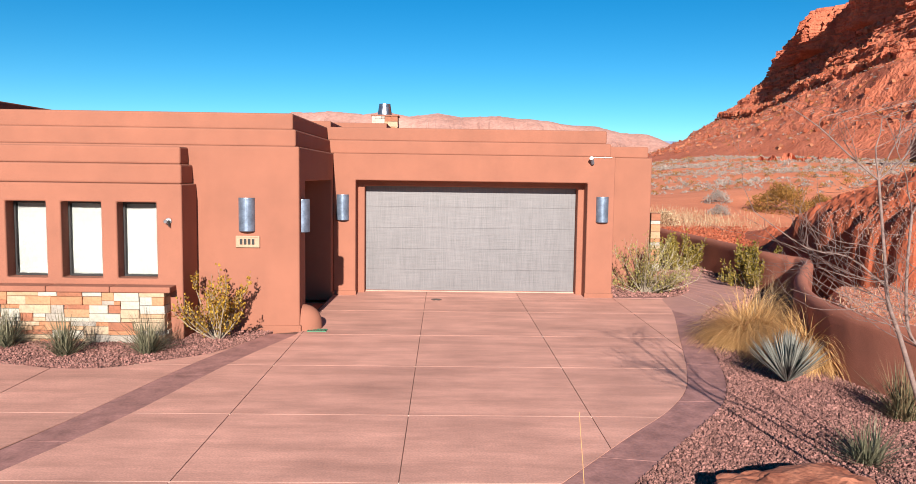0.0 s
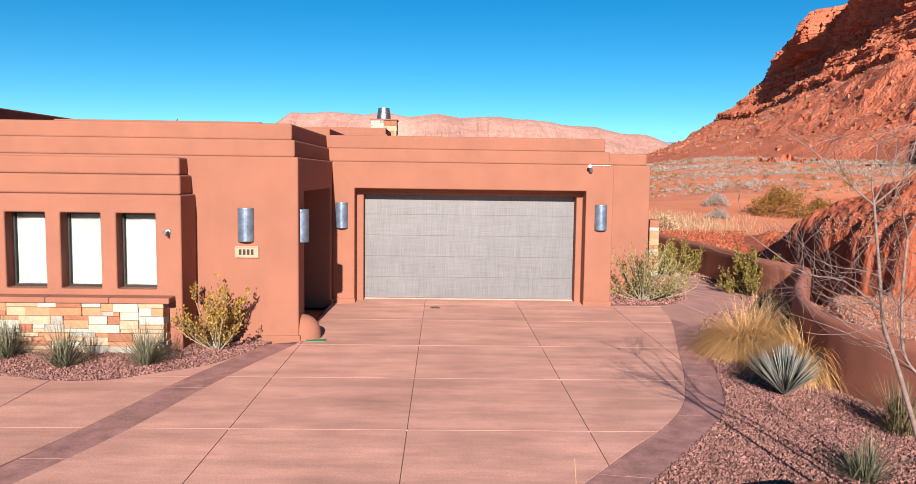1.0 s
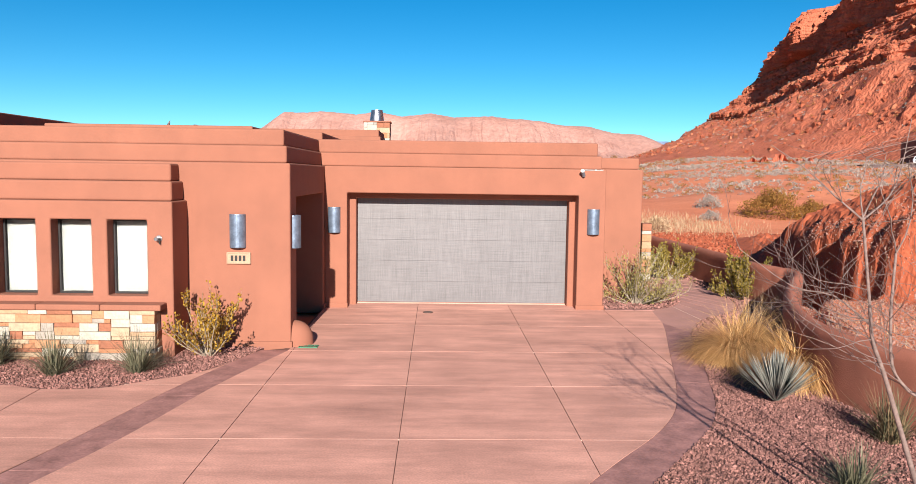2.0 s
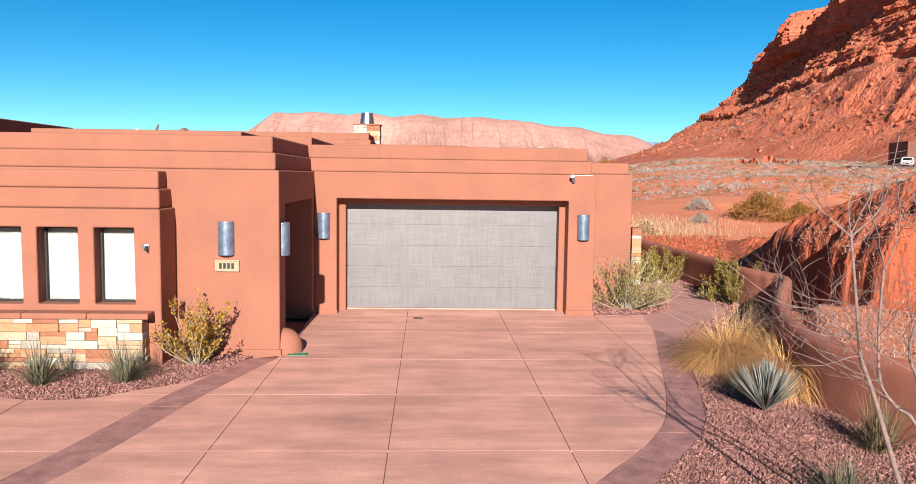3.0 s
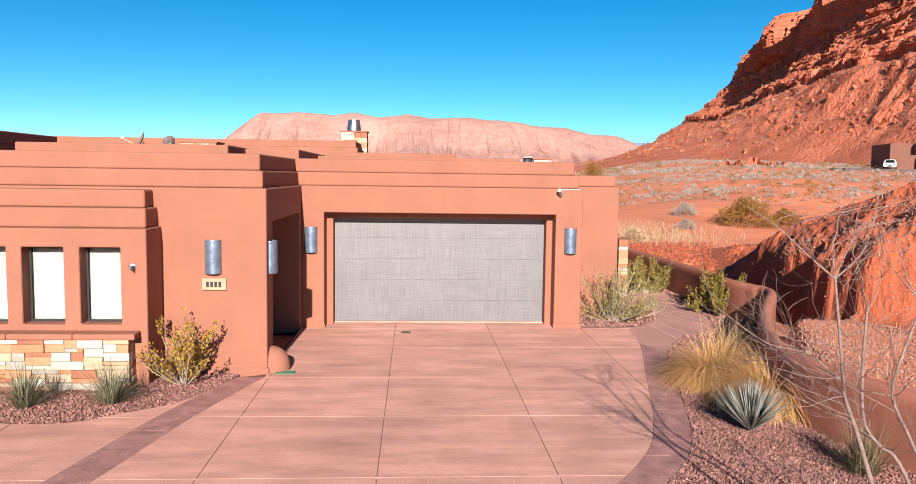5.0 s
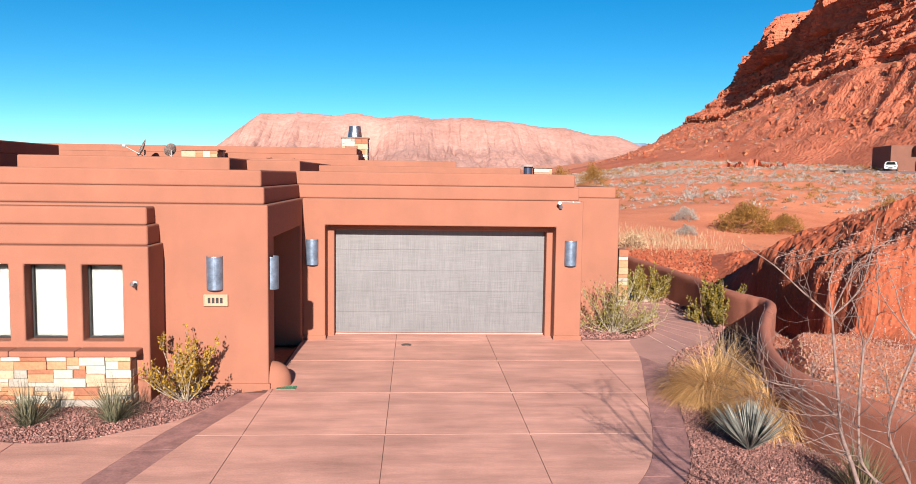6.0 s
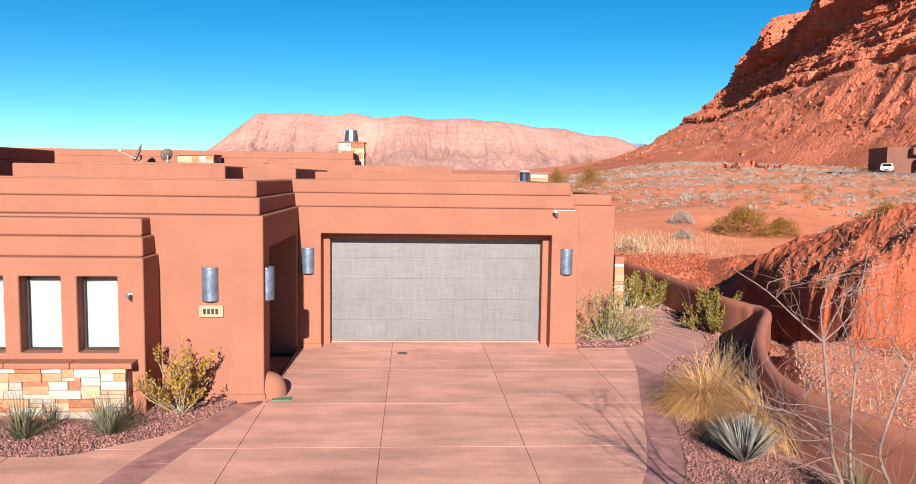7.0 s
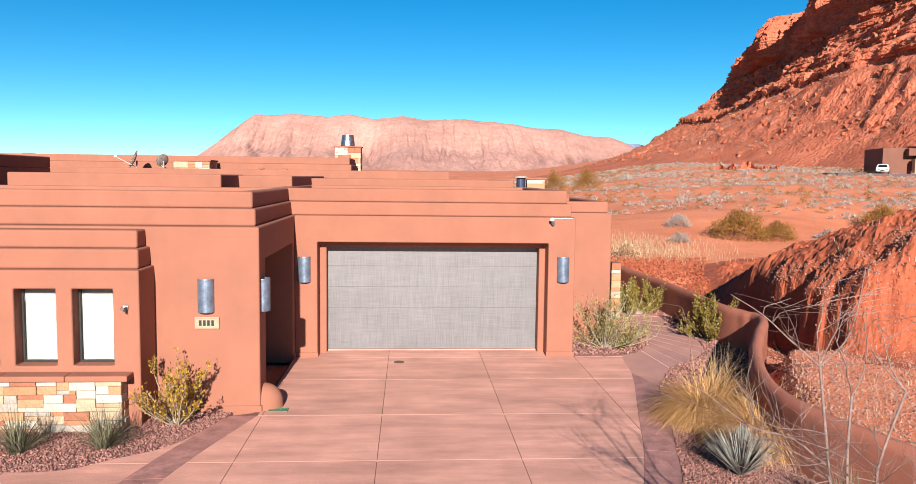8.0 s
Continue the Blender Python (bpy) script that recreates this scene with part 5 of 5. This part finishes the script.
for i, (x, y, r, mt, lab) in enumerate(((16.9, 38.0, 1.95, CREOSOTE, "large olive creosote bush on the desert plain"), (18.9, 37.8, 1.3, CREOSOTE, "rusty olive creosote bush on the desert plain"),
                                        (15.2, 42.5, 1.0, SAGE, "round pale sagebrush on red earth"), (21.5, 37.5, 0.75, SAGE, "round pale sagebrush on red earth"), (24.2, 39.0, 0.85, SAGE, "round pale sagebrush on red earth"),
                                        (13.0, 36.0, 0.7, SAGE, "round pale sagebrush on red earth"), (18.0, 96.5, 2.3, CREOSOTE, "tall olive creosote bush on the desert plain"), (22.0, 95.6, 2.5, CREOSOTE, "tall olive creosote bush on the desert plain"),
                                        (28.0, 43.0, 1.9, CREOSOTE, "large olive creosote bush on the desert plain"), (9.0, 31.5, 0.9, DRY, "dry straw-coloured bush beyond the wall"))):
    m = Mesh()
    rr = random.Random(200 + i)
    bush_cloud(m, Vector((0, 0, 0)), r, 5200 if r > 1.2 else 1600, rr, 1.5 if y > 90 else 0.85, 0.055 if mt is CREOSOTE else 0.09)
    ob = m.put("desert_bush", mt)
    ob.location = (x, y, ground_z(x, y) - 0.05)
    tagged(ob, lab, "bush", "bushes on the plain")

# dry grass beyond the wall
m = Mesh()
for _ in range(5000):
    x = rnd.gauss(10.6, 1.6)
    y = rnd.gauss(34.0, 2.2)
    m.blade(Vector((x, y, ground_z(x, y) - 0.02)), dome_way(rnd, 30, 88), rnd.uniform(0.12, 0.36), 0.014, 0.9, 3)
tagged(m.put("dry_grass", DRY), "patch of dry pale grass beyond the garden wall", "grass", kind="stuff")
m = Mesh()
for _ in range(1800):
    x, y = rnd.uniform(5.6, 10.5), rnd.uniform(7, 16)
    if x > wall_x(y) + 0.3:
        m.blade(Vector((x, y, ground_z(x, y) - 0.02)), dome_way(rnd, 30, 85), rnd.uniform(0.06, 0.2), 0.01, 0.6, 3)
tagged(m.put("dry_grass", DRY), "sparse dry weeds in the rubble behind the wall", "weeds", kind="stuff")

# rocks on the talus
mesa_ob = bpy.data.objects["mesa"]
mv = np.empty(len(mesa_ob.data.vertices) * 3)
mesa_ob.data.vertices.foreach_get("co", mv)
mv = mv.reshape(-1, 3)
mv = mv[(mv[:, 2] > 10) & (mv[:, 2] < 56) & (mv[:, 1] > 130) & (mv[:, 1] < 420)]
pick = np.random.RandomState(4).choice(len(mv), 14000, replace=False)
sizes = np.random.RandomState(5).rand(14000) ** 9 * 0.8 + 0.13
pebbles("talus_rocks", [(*mv[i], float(r)) for i, r in zip(pick, sizes)], TALUS, "red sandstone rocks fallen on the talus slope")


# a low broken scarp at the foot of the slope
n_, m_ = 160, 14
sv = np.zeros((n_, m_, 3))
su = np.linspace(0, 1, n_)[:, None]
sj = np.linspace(0, 1, m_)[None, :]
turn_ = np.radians(21.3 + 5.2 * su)
far_ = 168 + 5 * field(su * 9, 0.5, 3) + 2.0 * field(su * 30, 0.5, 5) + 0.9 * field(su * 90, sj * 4, 2) + np.where(sj < 0.55, 0, (sj - 0.55) * 16)
sv[:, :, 0], sv[:, :, 1] = -0.6 + far_ * np.sin(turn_), -1.8 + far_ * np.cos(turn_)
low_ = np.array([ground_z(float(x), float(y)) for x, y in sv[:, 0, :2]])[:, None]
back_ = np.array([ground_z(float(x), float(y)) for x, y in sv[:, -1, :2]])[:, None]
lift_ = (0.9 + 0.7 * field(su * 14, 0.5, 8)) * ramp01(su * 9) * ramp01((1 - su) * 9)
sv[:, :, 2] = np.where(sj < 0.55, low_ - 0.3 + (lift_ + 0.3) * sj / 0.55, low_ + lift_ + (back_ - 0.3 - low_ - lift_) * (sj - 0.55) / 0.45)
sheet("scarp", sv, ROCK, "low broken red rock scarp at the foot of the slope", "rock ledge")

# ---- neighbour's house ----
far_house = thing("far_house", (74.6, 121, 5), "brown stucco house far up the slope", "house")
gz = ground_z(74, 119)
BROWN = mat("brown_stucco", (0.17, 0.072, 0.05), 0.9, (0.85, 1.1), 0.8, 20, 0.3, 0.01)
for nm, b in (("wall", (74.6, 79, 121, 130, gz - 1.5, gz + 4.4)), ("wall", (78.8, 96, 122.5, 132, gz - 1.5, gz + 2.9)), ("parapet", (78.0, 80.5, 119.5, 123, gz + 3.1, gz + 4.3)), ("upper_wall", (81.5, 96, 124, 132, gz + 2.9, gz + 4.9)), ("canopy", (80, 96, 119.2, 123, gz + 1.9, gz + 3.3))):
    part(nm, box(*b, 0.05), BROWN, far_house)
part("stone_column", box(78.8, 79.9, 118.9, 120.2, gz - 1, gz + 2.6, 0.05), PLAQUE, far_house)
for x in (83, 87.5):
    part("post", box(x, x + 0.35, 119.3, 119.65, gz - 1, gz + 1.9, 0.02), BROWN, far_house)
far_house.location.x += 2.6
far_house.rotation_euler = (0, 0, radians(-14))
tagged(link("far_driveway", box(66, 80, 114.5, 121.5, gz - 2, gz + 0.12, 0.05), plain("asphalt", (0.10, 0.07, 0.07), 0.9)), "dark driveway pad of the far house", "driveway", kind="structure")

car = thing("car", (76.10, 117.5, gz + 0.12), "white parked car seen from the front", "car")
cz = gz + 0.12
bm = bmesh.new()
pr_ = [(-2.2, 0.35), (-2.25, 0.75), (-1.3, 0.95), (-0.6, 1.5), (1.2, 1.55), (2.1, 1.0), (2.2, 0.4)]
l_, r_ = [bm.verts.new((76.10 - 0.9 * (1 if z < 1.2 else 0.8), 117.5 + y, cz + z)) for y, z in pr_], [bm.verts.new((76.10 + 0.9 * (1 if z < 1.2 else 0.8), 117.5 + y, cz + z)) for y, z in pr_]
bm.faces.new(l_[::-1])
bm.faces.new(r_)
for i in range(7):
    bm.faces.new((l_[i], l_[(i + 1) % 7], r_[(i + 1) % 7], r_[i]))
bmesh.ops.recalc_face_normals(bm, faces=bm.faces)
bmesh.ops.bevel(bm, geom=bm.edges[:], offset=0.08, segments=2, affect='EDGES')
part("body", bm, plain("white_paint", (0.75, 0.75, 0.75), 0.3), car)
bm = bmesh.new()
bm.faces.new([bm.verts.new(c) for c in ((75.40, 116.22, cz + 1.0), (76.80, 116.22, cz + 1.0), (76.68, 116.82, cz + 1.45), (75.52, 116.82, cz + 1.45))])
bmesh.ops.solidify(bm, geom=bm.faces[:], thickness=0.03)
part("windscreen", bm, INK, car)
for x in (75.15, 76.87):
    for y in (116.1, 118.9):
        part("wheel", cyl(bmesh.new(), (x, y, cz + 0.33), 0.33, 0.33, 0.18, 18, "x"), INK, car)
for x in (75.45, 76.55):
    part("headlight", box(x, x + 0.3, 115.2, 115.28, cz + 0.6, cz + 0.75, 0.02), STEEL, car)
part("grille", box(75.80, 76.40, 115.21, 115.27, cz + 0.45, cz + 0.6, 0.01), INK, car)
# the car points down the slope
car.rotation_euler = (0, 0, radians(-33))
car.location.x -= 1.0
